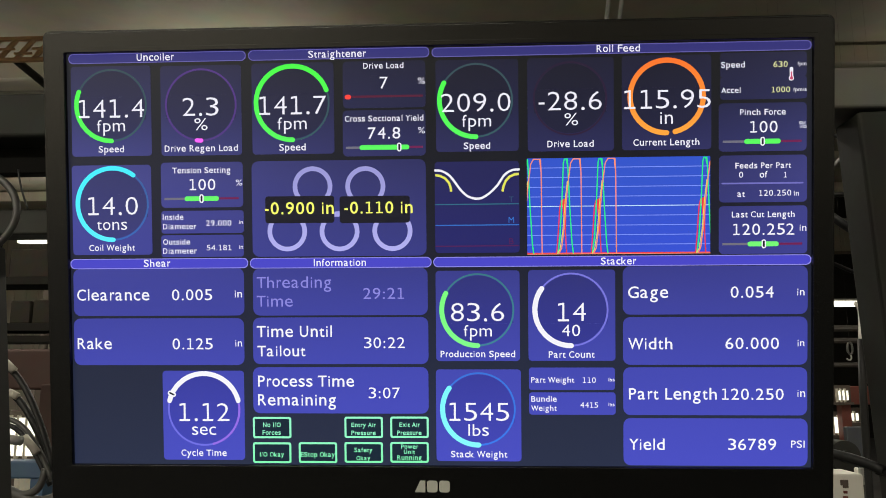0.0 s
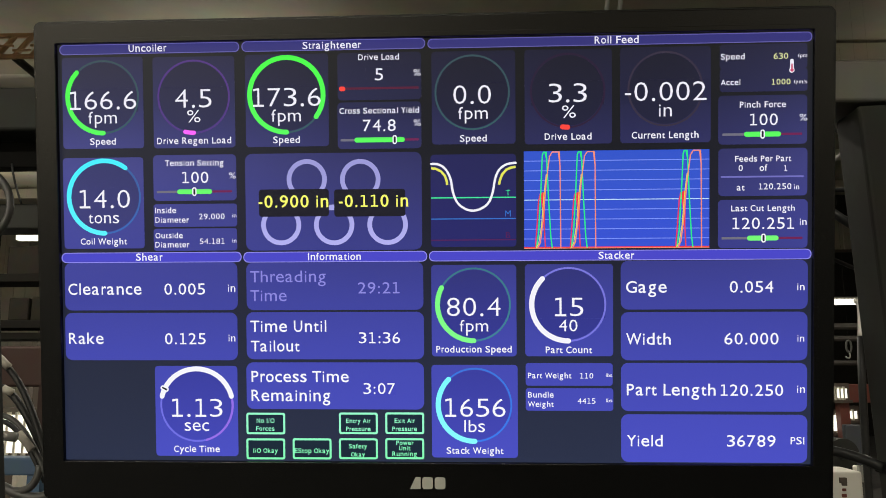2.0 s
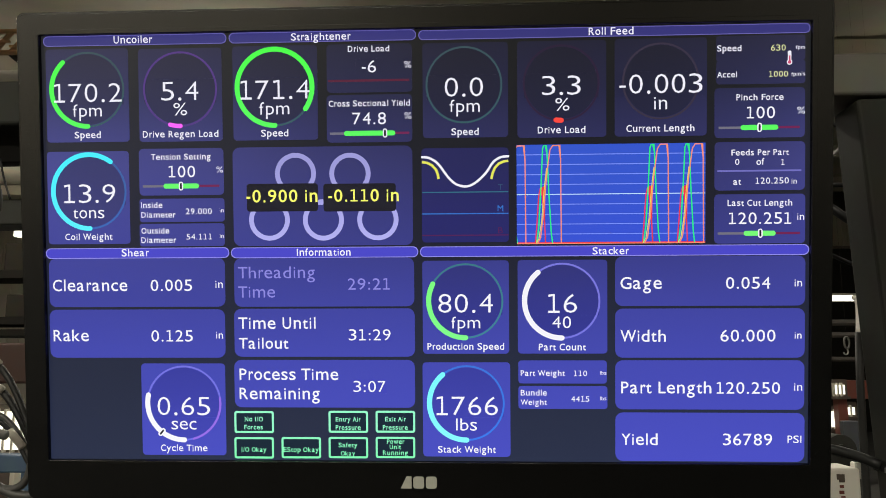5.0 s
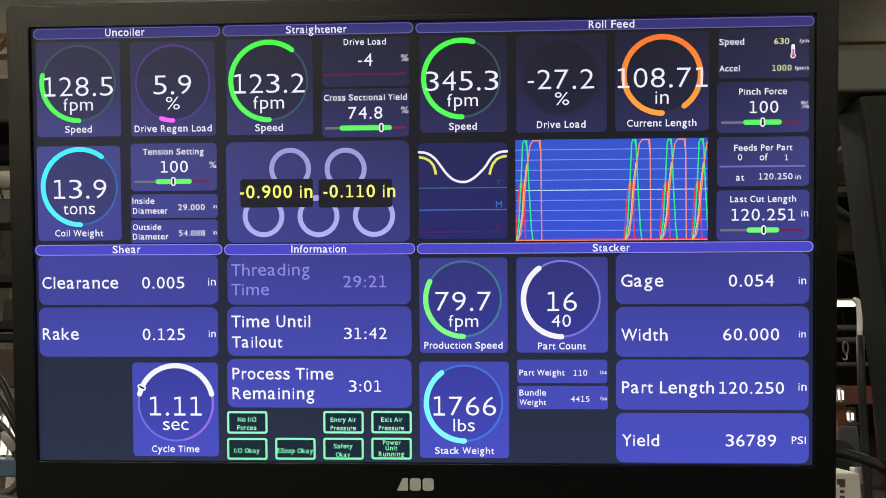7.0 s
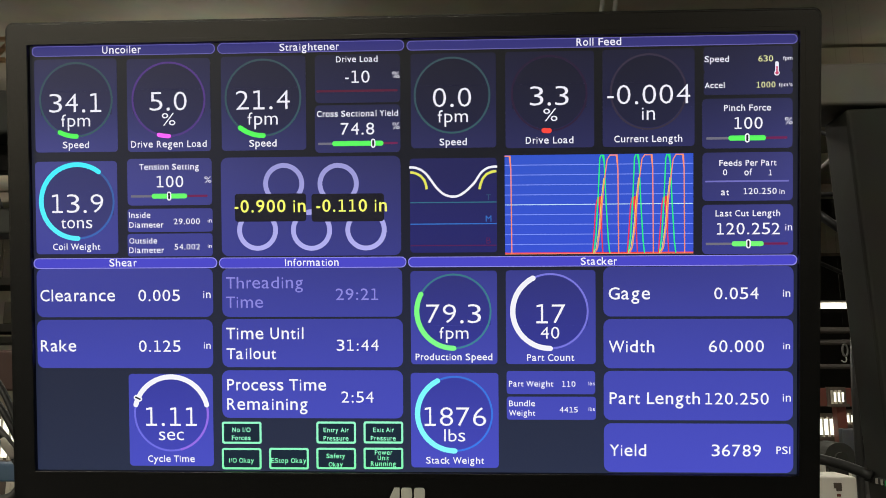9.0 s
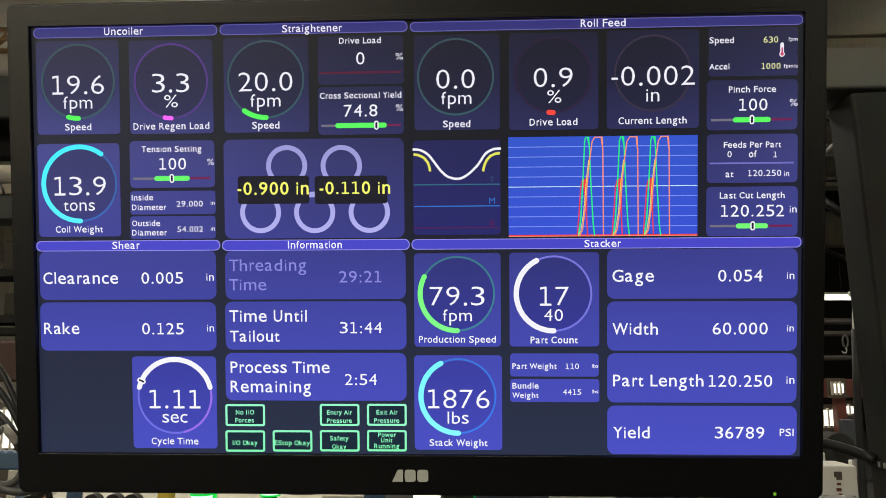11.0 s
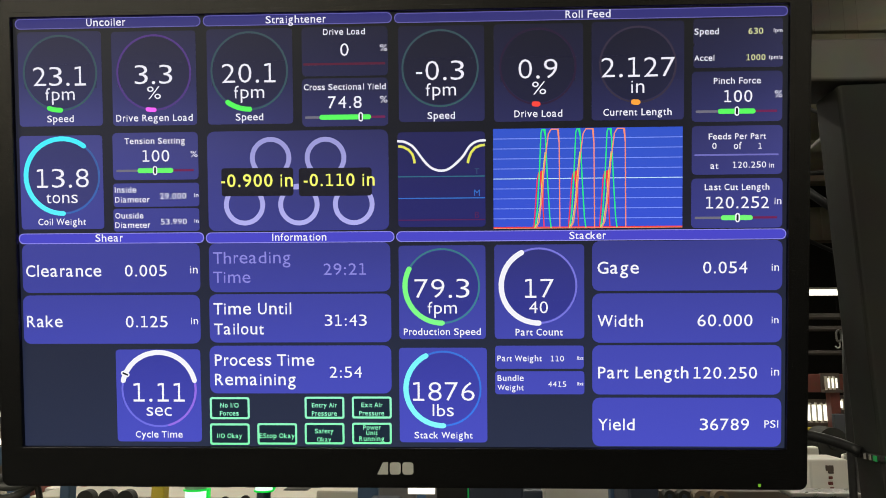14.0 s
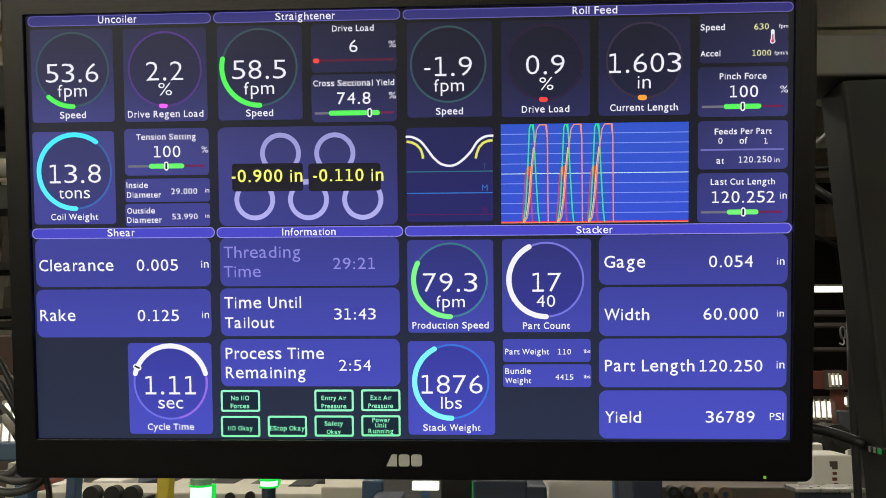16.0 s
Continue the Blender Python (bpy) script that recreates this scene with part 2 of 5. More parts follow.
def arc_outline(cx, cz, r, w, a0, a1, caps=True):
    """Outline of a round-ended arc; angles clockwise from the bottom as one looks at the display."""
    n = max(2, int(abs(a1 - a0) / 4))
    at = lambda a, rr: (cx - rr * math.sin(radians(a)), cz - rr * math.cos(radians(a)))
    out = [at(a0 + (a1 - a0) * k / n, r + w / 2) for k in range(n + 1)]
    for a, sgn in ((a1, 1), (a0, -1)):
        if caps:
            c = at(a, r)
            t = (-math.cos(radians(a)) * sgn, math.sin(radians(a)) * sgn)
            o = ((at(a, r + w / 2)[0] - c[0]) * sgn, (at(a, r + w / 2)[1] - c[1]) * sgn)
            out += [(c[0] + o[0] * math.cos(radians(b)) + t[0] * w / 2 * math.sin(radians(b)), c[1] + o[1] * math.cos(radians(b)) + t[1] * w / 2 * math.sin(radians(b))) for b in (30, 60, 90, 120, 150)]
        if sgn == 1:
            out += [at(a0 + (a1 - a0) * k / n, r - w / 2) for k in range(n, -1, -1)]
    return out


def ribbon(points, w):
    """Outline of a line of even width through points."""
    left, right = [], []
    for i, p in enumerate(points):
        a, b = points[max(i - 1, 0)], points[min(i + 1, len(points) - 1)]
        d = Vector((b[0] - a[0], b[1] - a[1])).normalized()
        k = w / 2
        if 0 < i < len(points) - 1:
            e = Vector((p[0] - a[0], p[1] - a[1])).normalized()
            k /= max(0.5, e.dot(d))
        left.append((p[0] - d.y * k, p[1] + d.x * k))
        right.append((p[0] + d.y * k, p[1] - d.x * k))
    return left + right[::-1]


# ---- lettering: the built-in face, set at the display's own widths ----
ADVANCE = {" ": 318, "%": 950, "-": 361, ".": 318, "/": 337, ":": 337}
ADVANCE.update({c: 636 for c in "0123456789"})
ADVANCE.update(zip("ABCDEFGHIJKLMNOPQRSTUVWXYZ", (684, 686, 698, 770, 632, 575, 775, 752, 295, 295, 656, 557, 863, 748, 787, 603, 787, 695, 635, 611, 732, 684, 989, 685, 611, 685)))
ADVANCE.update(zip("abcdefghijklmnopqrstuvwxyz", (613, 635, 550, 635, 615, 352, 635, 634, 278, 278, 579, 278, 974, 634, 612, 635, 635, 411, 521, 392, 634, 592, 818, 592, 592, 525)))
BEARING = {c: (0.005, 0.005) for c in "ATVWY"}
BEARING.update({c: (0.025, 0.025) for c in "vwxyftk"})
BEARING.update({c: (0.095, 0.085) for c in "HMNUDil.:"})
BEARING.update({c: (0.095, 0.045) for c in "BEPR"})
BEARING.update({c: (0.095, 0.01) for c in "FLKr"})
BEARING.update({c: (0.085, 0.08) for c in "hmnu"})
BEARING.update({c: (0.085, 0.05) for c in "bp"})
BEARING.update({c: (0.05, 0.085) for c in "dgqa"})
BEARING.update({c: (0.05, 0.045) for c in "ceosCGOS"})
GLYPHS = {}


def glyph(c, heavy):
    """Vertices and faces of one character in a unit em."""
    if (c, heavy) not in GLYPHS:
        if c == "1":
            t = 0.045 + heavy * 0.6
            vs, fs = [], []
            for x0, z0, x1, z1 in ((0.325 - t, 0.08, 0.325 + t, 0.729), (0.11, 0.0, 0.545, 0.083)):
                k = len(vs)
                vs += [(x0, z0), (x1, z0), (x1, z1), (x0, z1)]
                fs.append((k, k + 1, k + 2, k + 3))
            vs += [(0.12, 0.615), (0.12, 0.70), (0.325 - t, 0.729), (0.325 - t, 0.65)]
            fs.append((11, 10, 9, 8))
            fs[-1] = (8, 11, 10, 9)
        else:
            cu = bpy.data.curves.new("g", "FONT")
            cu.body, cu.resolution_u, cu.offset = c, 3, heavy
            ob = bpy.data.objects.new("g", cu)
            me = bpy.data.meshes.new_from_object(ob)
            bpy.data.objects.remove(ob)
            adv = ADVANCE[c] / 1000
            vs = [v.co for v in me.vertices]
            lo, hi = min(v.x for v in vs), max(v.x for v in vs)
            b0, b1 = BEARING.get(c, (0.063, 0.063))
            sx = (adv - b0 - b1) / (hi - lo)
            sz = 1.2 if c in "acemnorsuvwxzgpqy" else 1.1 if c.islower() else 1.07
            if c in ".:-":
                sx = min(sx, 1.1)
            if c == "I":
                sx = 1.0
            x0 = b0 if c not in ".:-I" else (adv - (hi - lo) * sx) / 2
            vs = [(x0 + (v.x - lo) * sx, v.y * sz) for v in vs]
            if c == "-":
                vs = [(x, z + 0.04) for x, z in vs]
            fs = [tuple(p.vertices) for p in me.polygons]
            bpy.data.meshes.remove(me)
        GLYPHS[c, heavy] = (vs, fs)
    return GLYPHS[c, heavy]


def width(s):
    return sum(ADVANCE[c] for c in s) / 1000


def letters(s, x, z, em, depth, heavy=0.0, vs=None, fs=None):
    """Sets s from x along the base line z, millimetres."""
    vs, fs = ([], []) if vs is None else (vs, fs)
    for c in s:
        if c != " ":
            g, f = glyph(c, heavy)
            k = len(vs)
            vs += [((x + gx * em) * MM, depth * MM, (z + gz * em) * MM) for gx, gz in g]
            fs += [tuple(k + i for i in q) for q in f]
        x += ADVANCE[c] / 1000 * em
    return vs, fs


def mesh(vs, fs):
    me = bpy.data.meshes.new("lettering")
    me.from_pydata(vs, [], fs)
    return me


def words(parent, s, x0, x1, z, material, name="caption", heavy=None):
    """A line of writing that spans x0 to x1 on the base line z."""
    b0, b1 = BEARING.get(s[0], (0.063, 0.063))[0], BEARING.get(s[-1], (0.063, 0.063))[1]
    em = (x1 - x0) / (width(s) - b0 - b1)
    if heavy is None:
        heavy = {"value": 0.001, "unit": -0.004 if s == "%" else 0.003}.get(name, 0.009 if em < 8 else 0.006)
    return part(name, mesh(*letters(s, x0 - b0 * em, z, em, -1.05, heavy)), material, parent)

# ---- the monitor ----
MOVES = []
monitor = thing("monitor", 0, 0, 1.72, "black plastic widescreen monitor showing a blue machine dashboard", "monitor")
monitor.rotation_euler.x = radians(11)
DRUM = "0123456789- "
DEPTH = -0.27


def reel_mesh(em, ground, ink):
    """A twelve-sided number reel: the ten digits, a minus and a blank, one on each face."""
    w, h = 0.636 * em, 0.98 * em
    a = h / 2 / math.tan(radians(15))
    vs, fs, mats = [], [], []
    for k, c in enumerate(DRUM):
        turn = Matrix.Rotation(radians(-30 * k), 3, "X")
        quad = [(0, -a, -h / 2), (w, -a, -h / 2), (w, -a, h / 2), (0, -a, h / 2)]
        n = len(vs)
        vs += [tuple(turn @ (Vector(q) * MM)) for q in quad]
        fs.append((n, n + 1, n + 2, n + 3))
        mats.append(0)
        if c != " ":
            gv, gf = letters(c, 0.275 * em if c == "-" else 0, -0.3645 * em, em, -a - (0.9 if em > 15 else 0.25), -0.010 if em > 15 else -0.003)
            n = len(vs)
            vs += [tuple(turn @ Vector(q)) for q in gv]
            fs += [tuple(n + i for i in q) for q in gf]
            mats += [1] * len(gf)
    n = len(vs)
    for x in (0, w):
        vs += [(x * MM, *(Matrix.Rotation(radians(30 * k + 15), 2) @ Vector((-a / math.cos(radians(15)) * 0.999 * MM, 0)))) for k in range(12)]
    fs += [tuple(range(n, n + 12)), tuple(range(n + 23, n + 11, -1))]
    mats += [2, 2]
    me = mesh(vs, fs)
    for m in (ground, ink, M_HOLLOW):
        me.materials.append(m)
    me.polygons.foreach_set("material_index", mats)
    return me, a


def places(s, cx, em, n):
    """Where each reel and the point stand for the reading s: (x, face) from the left reel to the right, x of the point, both ends."""
    x = cx - width(s) * em / 2
    cells, point, x0 = [], None, x
    for c in s:
        if c in ".:":
            point = x
        else:
            cells.append((x + (0.361 - 0.636) * em if c == "-" else x, DRUM.index(c)))
        x += ADVANCE[c] / 1000 * em
    while len(cells) < n:
        cells.insert(0, (cells[0][0] - 0.636 * em, 11))
    return cells, point, cells[0][0], x


def key_steps(track):
    """Rows of (t, i, j, u): the reading i gives way to j by the share u."""
    rows = [(track[0][0], 0, 0, 0.0)]
    for i, ((ta, sa), (tb, sb)) in enumerate(zip(track, track[1:])):
        tm = (ta + tb) / 2
        if sa != sb:
            # at rest a moment before and after the turn
            if tm - 0.0834 > rows[-1][0]:
                rows.append((tm - 0.0834, i, i, 0.0))
            rows += [(tm - 0.05 + k / 30, i, i + 1, k / 3) for k in range(4)]
            rows.append((tm + 0.0834, i + 1, i + 1, 0.0))
    if rows[-1][0] < 16:
        rows.append((16, len(track) - 1, len(track) - 1, 0.0))
    return rows


def readout(parent, cx, base, em, reels, track, ground, ink=None, span=0.0):
    """A number that changes: reels behind a window of its panel. Returns the window."""
    ink = ink or S_WHITE
    seats = [places(s, cx, em, reels) for _, s in track]
    steps = key_steps(track)
    me, a = reel_mesh(em, ground, ink)
    zc = base + 0.3645 * em
    for r in range(reels):
        ob = part("digit_reel", me, [], parent)
        rows = []
        faces = [seats[0][0][r][1]]
        for s in seats[1:]:
            d = (s[0][r][1] - faces[-1]) % 12
            faces.append(faces[-1] + (d if d <= 6 else d - 12))
        for t, i, j, u in steps:
            x = seats[i][0][r][0] * (1 - u) + seats[j][0][r][0] * u
            rows.append((t, pose(x * MM, (DEPTH + a) * MM, zc * MM, 30 * (faces[i] * (1 - u) + faces[j] * u))))
        MOVES.append((ob, rows))
    point = "." if "." in track[0][1] else ":" if ":" in track[0][1] else ""
    if point:
        w = ADVANCE[point] / 1000 * em
        chip = part("point_chip", plate([[(0, -0.49 * em), (w, -0.49 * em), (w, 0.49 * em), (0, 0.49 * em)]], DEPTH, DEPTH + 1), ground, parent)
        vs, fs = letters(point, 0, -0.3645 * em, em, DEPTH - (0.9 if em > 15 else 0.25))
        dot = mesh(vs, fs)
        dot.materials.append(ink)
        bm = bmesh.new()
        bm.from_mesh(chip.data)
        bm.from_mesh(dot)
        bm.to_mesh(chip.data)
        bm.free()
        chip.data.materials.append(ink)
        for p in chip.data.polygons[-len(fs):]:
            p.material_index = 1
        MOVES.append((chip, [(t, pose((seats[i][1] * (1 - u) + seats[j][1] * u) * MM, 0, zc * MM)) for t, i, j, u in steps]))
    lo = min([cx - width(s) * em / 2 for _, s in track] + [cx - span])
    hi = max([s[3] for s in seats] + [cx + span])
    if span or len({round(s[3], 3) for s in seats}) > 1:
        for side in (0, 1):
            ends = [s[3] if side else s[2] for s in seats]
            w = (hi - min(ends) if side else max(ends) - lo) + 1
            if w < 1.05:
                continue
            x0, x1 = (0, w) if side else (-w, 0)
            fill = part("blank_plate", plate([[(x0, -0.5 * em), (x1, -0.5 * em), (x1, 0.5 * em), (x0, 0.5 * em)]], DEPTH + 0.03, DEPTH + 1), ground, parent)
            MOVES.append((fill, [(t, pose((ends[i] * (1 - u) + ends[j] * u) * MM, 0, zc * MM)) for t, i, j, u in steps]))
    return lo, zc - 0.46 * em, hi, zc + 0.46 * em


WINDOWS = []


def tile(name, x0, z0, x1, z1, r=3.0, hole=None, material=None, label=""):
    """A panel of the dashboard. hole: the window of its reading."""
    loops = [rounded(x0, z0, x1, z1, r)]
    if hole:
        a, b, c, d = hole
        loops.append([(a, b), (c, b), (c, d), (a, d)])
        WINDOWS.append([(a - 0.8, b - 0.8), (c + 0.8, b - 0.8), (c + 0.8, d + 0.8), (a - 0.8, d + 0.8)])
    return part(name, plate(loops, -0.5, -0.31), material or S_TILE, monitor, label)


def ring(parent, cx, cz, r, w, material, name="gauge_track"):
    return part(name, plate([circle(cx, cz, r + w / 2, 72), circle(cx, cz, r - w / 2, 72)], -0.62, -0.52), material, parent)


def arc(parent, cx, cz, r, w, a0, a1, material, name="gauge_arc"):
    return part(name, plate([arc_outline(cx, cz, r, w, a0, a1)], -0.78, -0.64), material, parent)


def arc_moves(parent, cx, cz, r, w, material, track, piece=12.0, lead=0.0):
    """An arc that grows and shrinks: short pieces that fan out from its start."""
    n = max(1, math.ceil((max(v for _, v in track) - lead - piece) / (piece * 0.92)) + 1)
    rows = [track[0]]
    for (ta, va), (tb, vb) in zip(track, track[1:]):
        k = max(1, math.ceil(abs(vb - va) / 60))
        if va - vb > 120:
            tm = (ta + tb) / 2
            rows.append((tm - 0.12, va))
            rows += [(tm - 0.12 + 0.24 * i / k, va + (vb - va) * i / k) for i in range(1, k + 1)]
            rows.append((tb, vb))
        else:
            rows += [(ta + (tb - ta) * i / k, va + (vb - va) * i / k) for i in range(1, k + 1)]
    for k in range(n):
        me = plate([arc_outline(0, 0, r, w, lead, lead + piece)], -0.80 - 0.002 * k, -0.70 - 0.002 * k)
        ob = part("arc_segment", me, material, parent)
        MOVES.append((ob, [(t, pose(cx * MM, 0.0022 if v <= 0 else 0, cz * MM, 0, min(k * piece * 0.92, max(v - lead - piece, 0)), 0)) for t, v in rows]))


def disc(parent, cx, cz, r, hole):
    """The darker field inside a ring, above and below the reading's window."""
    for name, keep in (("field_top", lambda z: z > hole[3]), ("field_bottom", lambda z: z < hole[1])):
        cut = hole[3] if name == "field_top" else hole[1]
        if abs(cut - cz) >= r:
            continue
        half = math.sqrt(r * r - (cut - cz) ** 2)
        pts = [p for p in circle(cx, cz, r, 72) if keep(p[1])]
        pts.sort(key=lambda p: math.atan2(p[1] - cz, p[0] - cx) if name == "field_top" else math.atan2(p[0] - cx, cz - p[1]))
        ends = [(cx + half, cut), (cx - half, cut)] if name == "field_top" else [(cx - half, cut), (cx + half, cut)]
        part(name, plate([[ends[0]] + pts + [ends[1]]], -0.51, -0.5), S_DISC, parent)


def gauge(name, rect, cx, cz, r, base, em, reels, track, track_mat, label):
    """A round dial: panel, dark field, dim ring and reading. Returns the panel."""
    inside = lambda g: (max(g[0], rect[0] + 0.9), g[1], min(g[2], rect[2] - 0.9), g[3])
    stand = tile(name, *rect, 2.5, inside(gauge_hole(cx, base, em, track, r)), S_TILE, label)
    hole = inside(readout(stand, cx, base, em, reels, track, S_DISC, None, r))
    disc(stand, cx, cz, r - 1.0, hole)
    if hole[2] - cx > r + 0.5:
        # the panel goes on beside the ring where the window is wider than the dial
        for sgn in (-1, 1):
            a0, a1 = (math.asin((z - cz) / r) for z in (hole[1], hole[3]))
            edge = [(cx + sgn * r * math.cos(a), cz + r * math.sin(a)) for a in np.linspace(a0, a1, 14)]
            x1 = hole[2] + 0.3 if sgn > 0 else hole[0] - 0.3
            part("field_side", plate([edge + [(x1, hole[3] + 0.3), (x1, hole[1] - 0.3)]], -0.518, -0.506), S_FLANK, stand)
    ring(stand, cx, cz, r, 1.25, track_mat)
    return stand


def gauge_hole(cx, base, em, track, span):
    half = max(max(width(s) for _, s in track) * em / 2, span)
    return cx - half, base + (0.3645 - 0.46) * em, cx + half, base + (0.3645 + 0.46) * em


def slider_bar(parent, x0, x1, x2, x3, z, xs):
    """A range bar: grey run-in, green range, red run-out and a white marker."""
    part("bar_low", plate([rounded(x0, z - 0.8, x1, z + 0.8, 0.3)], -0.62, -0.52), S_GREY, parent)
    part("bar_high", plate([rounded(x2, z - 0.75, x3, z + 0.75, 0.5)], -0.62, -0.52), S_DRED, parent)
    part("bar_range", plate([rounded(x1 - 0.5, z - 1.7, x2, z + 1.7, 1.6)], -0.7, -0.63), S_GREEN, parent)
    part("bar_marker", plate([rounded(xs - 1.5, z - 3.1, xs + 1.5, z + 3.1, 1.4), rounded(xs - 0.7, z - 2.2, xs + 0.7, z + 2.2, 0.6)], -0.85, -0.72), S_WHITE, parent)
    part("marker_slot", plate([rounded(xs - 0.7, z - 2.2, xs + 0.7, z + 2.2, 0.6)], -0.76, -0.72), S_LABEL, parent)


def header(s, rect, tx0, tx1, tz):
    x0, z0, x1, z1 = rect
    h = abs(z1 - z0) / 2
    ob = part("header_bar", plate([rounded(x0, z0, x1, z1, h * 0.95)], -0.5, -0.31), S_HEAD, monitor, "violet-blue header strip with white title")
    part("header_rim", plate([rounded(x0, z0, x1, z1, h * 0.95), rounded(x0 + 0.5, min(z0, z1) + 0.5, x1 - 0.5, max(z0, z1) - 0.5, h * 0.9)], -0.62, -0.52), S_RIM, ob)
    words(ob, s, tx0, tx1, tz, S_WHITE, "title")


def spread(text):
    """A reading's track from a line of 'seconds value' pairs."""
    w = text.split()
    return [(float(t), v) for t, v in zip(w[::2], w[1::2])]


def scaled(track, k, top=360.0):
    return [(t, max(0.0, min(top, float(s) * k))) for t, s in track]


# titles
header("Uncoiler", (-261.45, 151.76, -132.13, 144.69), -211.12, -183.87, 145.98)
header("Straightener", (-130.44, 151.83, -1.23, 144.6), -87.1, -45.96, 145.71)
header("Roll Feed", (0.36, 151.09, 261.83, 144.49), 115.35, 145.25, 145.6)
header("Shear", (-263.04, 4.27, -132.63, -3.04), -208.65, -189.24, -1.58)
header("Information", (-131.33, 4.05, -1.03, -3.38), -85.25, -47.71, -1.94)
header("Stacker", (0.18, 3.83, 262.02, -3.32), 117.68, 142.12, -2.18)

EM = 17.82
# uncoiler
UNCOIL = spread("0 141.4 0.5 153.0 1 166.6 1.5 179.4 2 166.6 2.5 177.6 3 182.9 3.5 172.7 4 178.4 4.6 176.1 5.2 170.2 5.8 163.0 6.3 155.7 6.5 145.1 7 128.5 7.5 110.3 8 84.0 8.5 61.0 9 34.1 9.5 11.5 10.2 14.2 10.9 19.6 11.6 23.8 12.2 23.8 12.5 14.4 13 24.0 13.5 16.3 14 23.1 14.5 17.5 15 24.0 15.5 39.1 16 53.6")
g = gauge("speed_gauge", (-260.02, 142.71, -201.52, 78.25), -230.67, 114.58, 25.44, 105.74, EM, 4, UNCOIL, S_TGREEN, "dark panel with green speed dial in feet per minute")
arc_moves(g, -230.67, 114.58, 25.44, 3.3, S_GREEN, scaled(UNCOIL, 0.8))
words(g, "fpm", -241.16, -220.54, 95.91, S_WHITE, "unit", -0.003)
words(g, "Speed", -240.25, -221.64, 80.94, S_WHITE)
REGEN = spread("0 2.3 0.5 2.5 1 2.5 1.5 2.8 2 4.5 2.5 4.6 3 4.4 3.5 4.6 4 4.6 5.2 5.4 6.3 7.3 6.5 6.8 7 5.9 7.5 5.0 8 5.1 8.5 5.0 9 5.0 9.5 3.2 12 3.3 14.5 3.3 15 2.4 15.5 2.3 16 2.2")
g = gauge("regen_gauge", (-194.35, 142.02, -135.86, 77.92), -165.22, 113.86, 25.35, 106.04, EM, 2, REGEN, S_TPURP, "dark panel with purple drive load dial in percent")
arc_moves(g, -165.22, 113.86, 25.35, 3.0, S_MAG, scaled(REGEN, 3.2), 7.0)
words(g, "%", -169.91, -160.32, 95.87, S_WHITE, "unit", -0.003)
words(g, "Drive Regen Load", -191.82, -138.61, 80.79, S_WHITE)
COIL = spread("0 14.0 3.0 14.0 3.5 13.9 12.6 13.9 13.0 13.8 16 13.8")
g = gauge("coil_gauge", (-260.75, 71.78, -202.42, 7.16), -230.87, 43.8, 25.74, 35.88, EM, 3, COIL, S_TBLUE, "blue panel with cyan coil weight dial in tons")
arc(g, -230.87, 43.8, 25.74, 3.3, 0, 217, S_CYAN)
words(g, "tons", -242.62, -220.29, 25.18, S_WHITE, "unit", -0.003)
words(g, "Coil Weight", -248.63, -214.91, 10.09, S_WHITE)
p = tile("tension_panel", -195.18, 73.07, -135.6, 40.68)
words(p, "Tension Setting", -186.46, -144.42, 65.3, S_WHITE)
words(p, "100", -174.62, -155.39, 53.11, S_WHITE, "value", 0.0)
words(p, "%", -140.57, -135.78, 56.01, S_WHITE, "unit")
slider_bar(p, -192.82, -177.54, -153.09, -138.71, 47.02, -165.7)
p = tile("inside_diameter_panel", -195.4, 38.38, -135.47, 22.2, 2.0)
words(p, "Inside", -194.3, -179, 32, S_WHITE)
words(p, "Diameter", -194.01, -169.87, 25.25, S_WHITE)
words(p, "29.000", -162.61, -144.19, 27.43, S_WHITE, "value")
words(p, "in", -138.57, -135.78, 28.51, S_WHITE, "unit")
OUTSIDE = spread("0 54.181 2.5 54.181 3 54.163 3.5 54.111 4.2 54.111 6.3 54.088 7.5 54.088 8 54.035 8.5 54.035 9 54.002 12.6 54.002 13 53.990 16 53.990")
EMS = 5.37
oc, oz = -153.54, 9.88
p = tile("outside_diameter_panel", -195.71, 20.99, -135.71, 5.26, 2.0, gauge_hole(oc, oz, EMS, OUTSIDE, 0))
readout(p, oc, oz, EMS, 5, OUTSIDE, S_REEL)
words(p, "Outside", -194.21, -174.47, 14.2, S_WHITE)
words(p, "Diameter", -194.33, -169.75, 7.66, S_WHITE)
words(p, "in", -138.83, -136.03, 10.79, S_WHITE, "unit")

# straightener
STRAIGHT = spread("0 141.7 0.5 151.8 1 165.6 1.5 177.6 2 173.6 2.5 174.8 3 175.2 3.5 175.1 4 175.3 5.2 171.4 6.3 151.4 6.5 144.2 7 123.2 7.5 99.5 8 71.2 8.5 50.9 9 21.4 9.5 19.8 12 20.0 12.5 19.9 13 20.0 13.5 19.9 14 20.1 14.5 20.0 15 24.8 15.5 38.7 16 58.5")
g = gauge("straightener_gauge", (-128.19, 142.49, -69.36, 77.97), -99.1, 114.09, 26.05, 105.93, EM, 4, STRAIGHT, S_TGREEN, "dark panel with bright green speed dial")
arc_moves(g, -99.1, 114.09, 26.05, 3.4, S_GREEN, scaled(STRAIGHT, 1.765))
words(g, "fpm", -109.81, -88.87, 95.44, S_WHITE, "unit", -0.003)
words(g, "Speed", -108.82, -89.83, 80.44, S_WHITE)
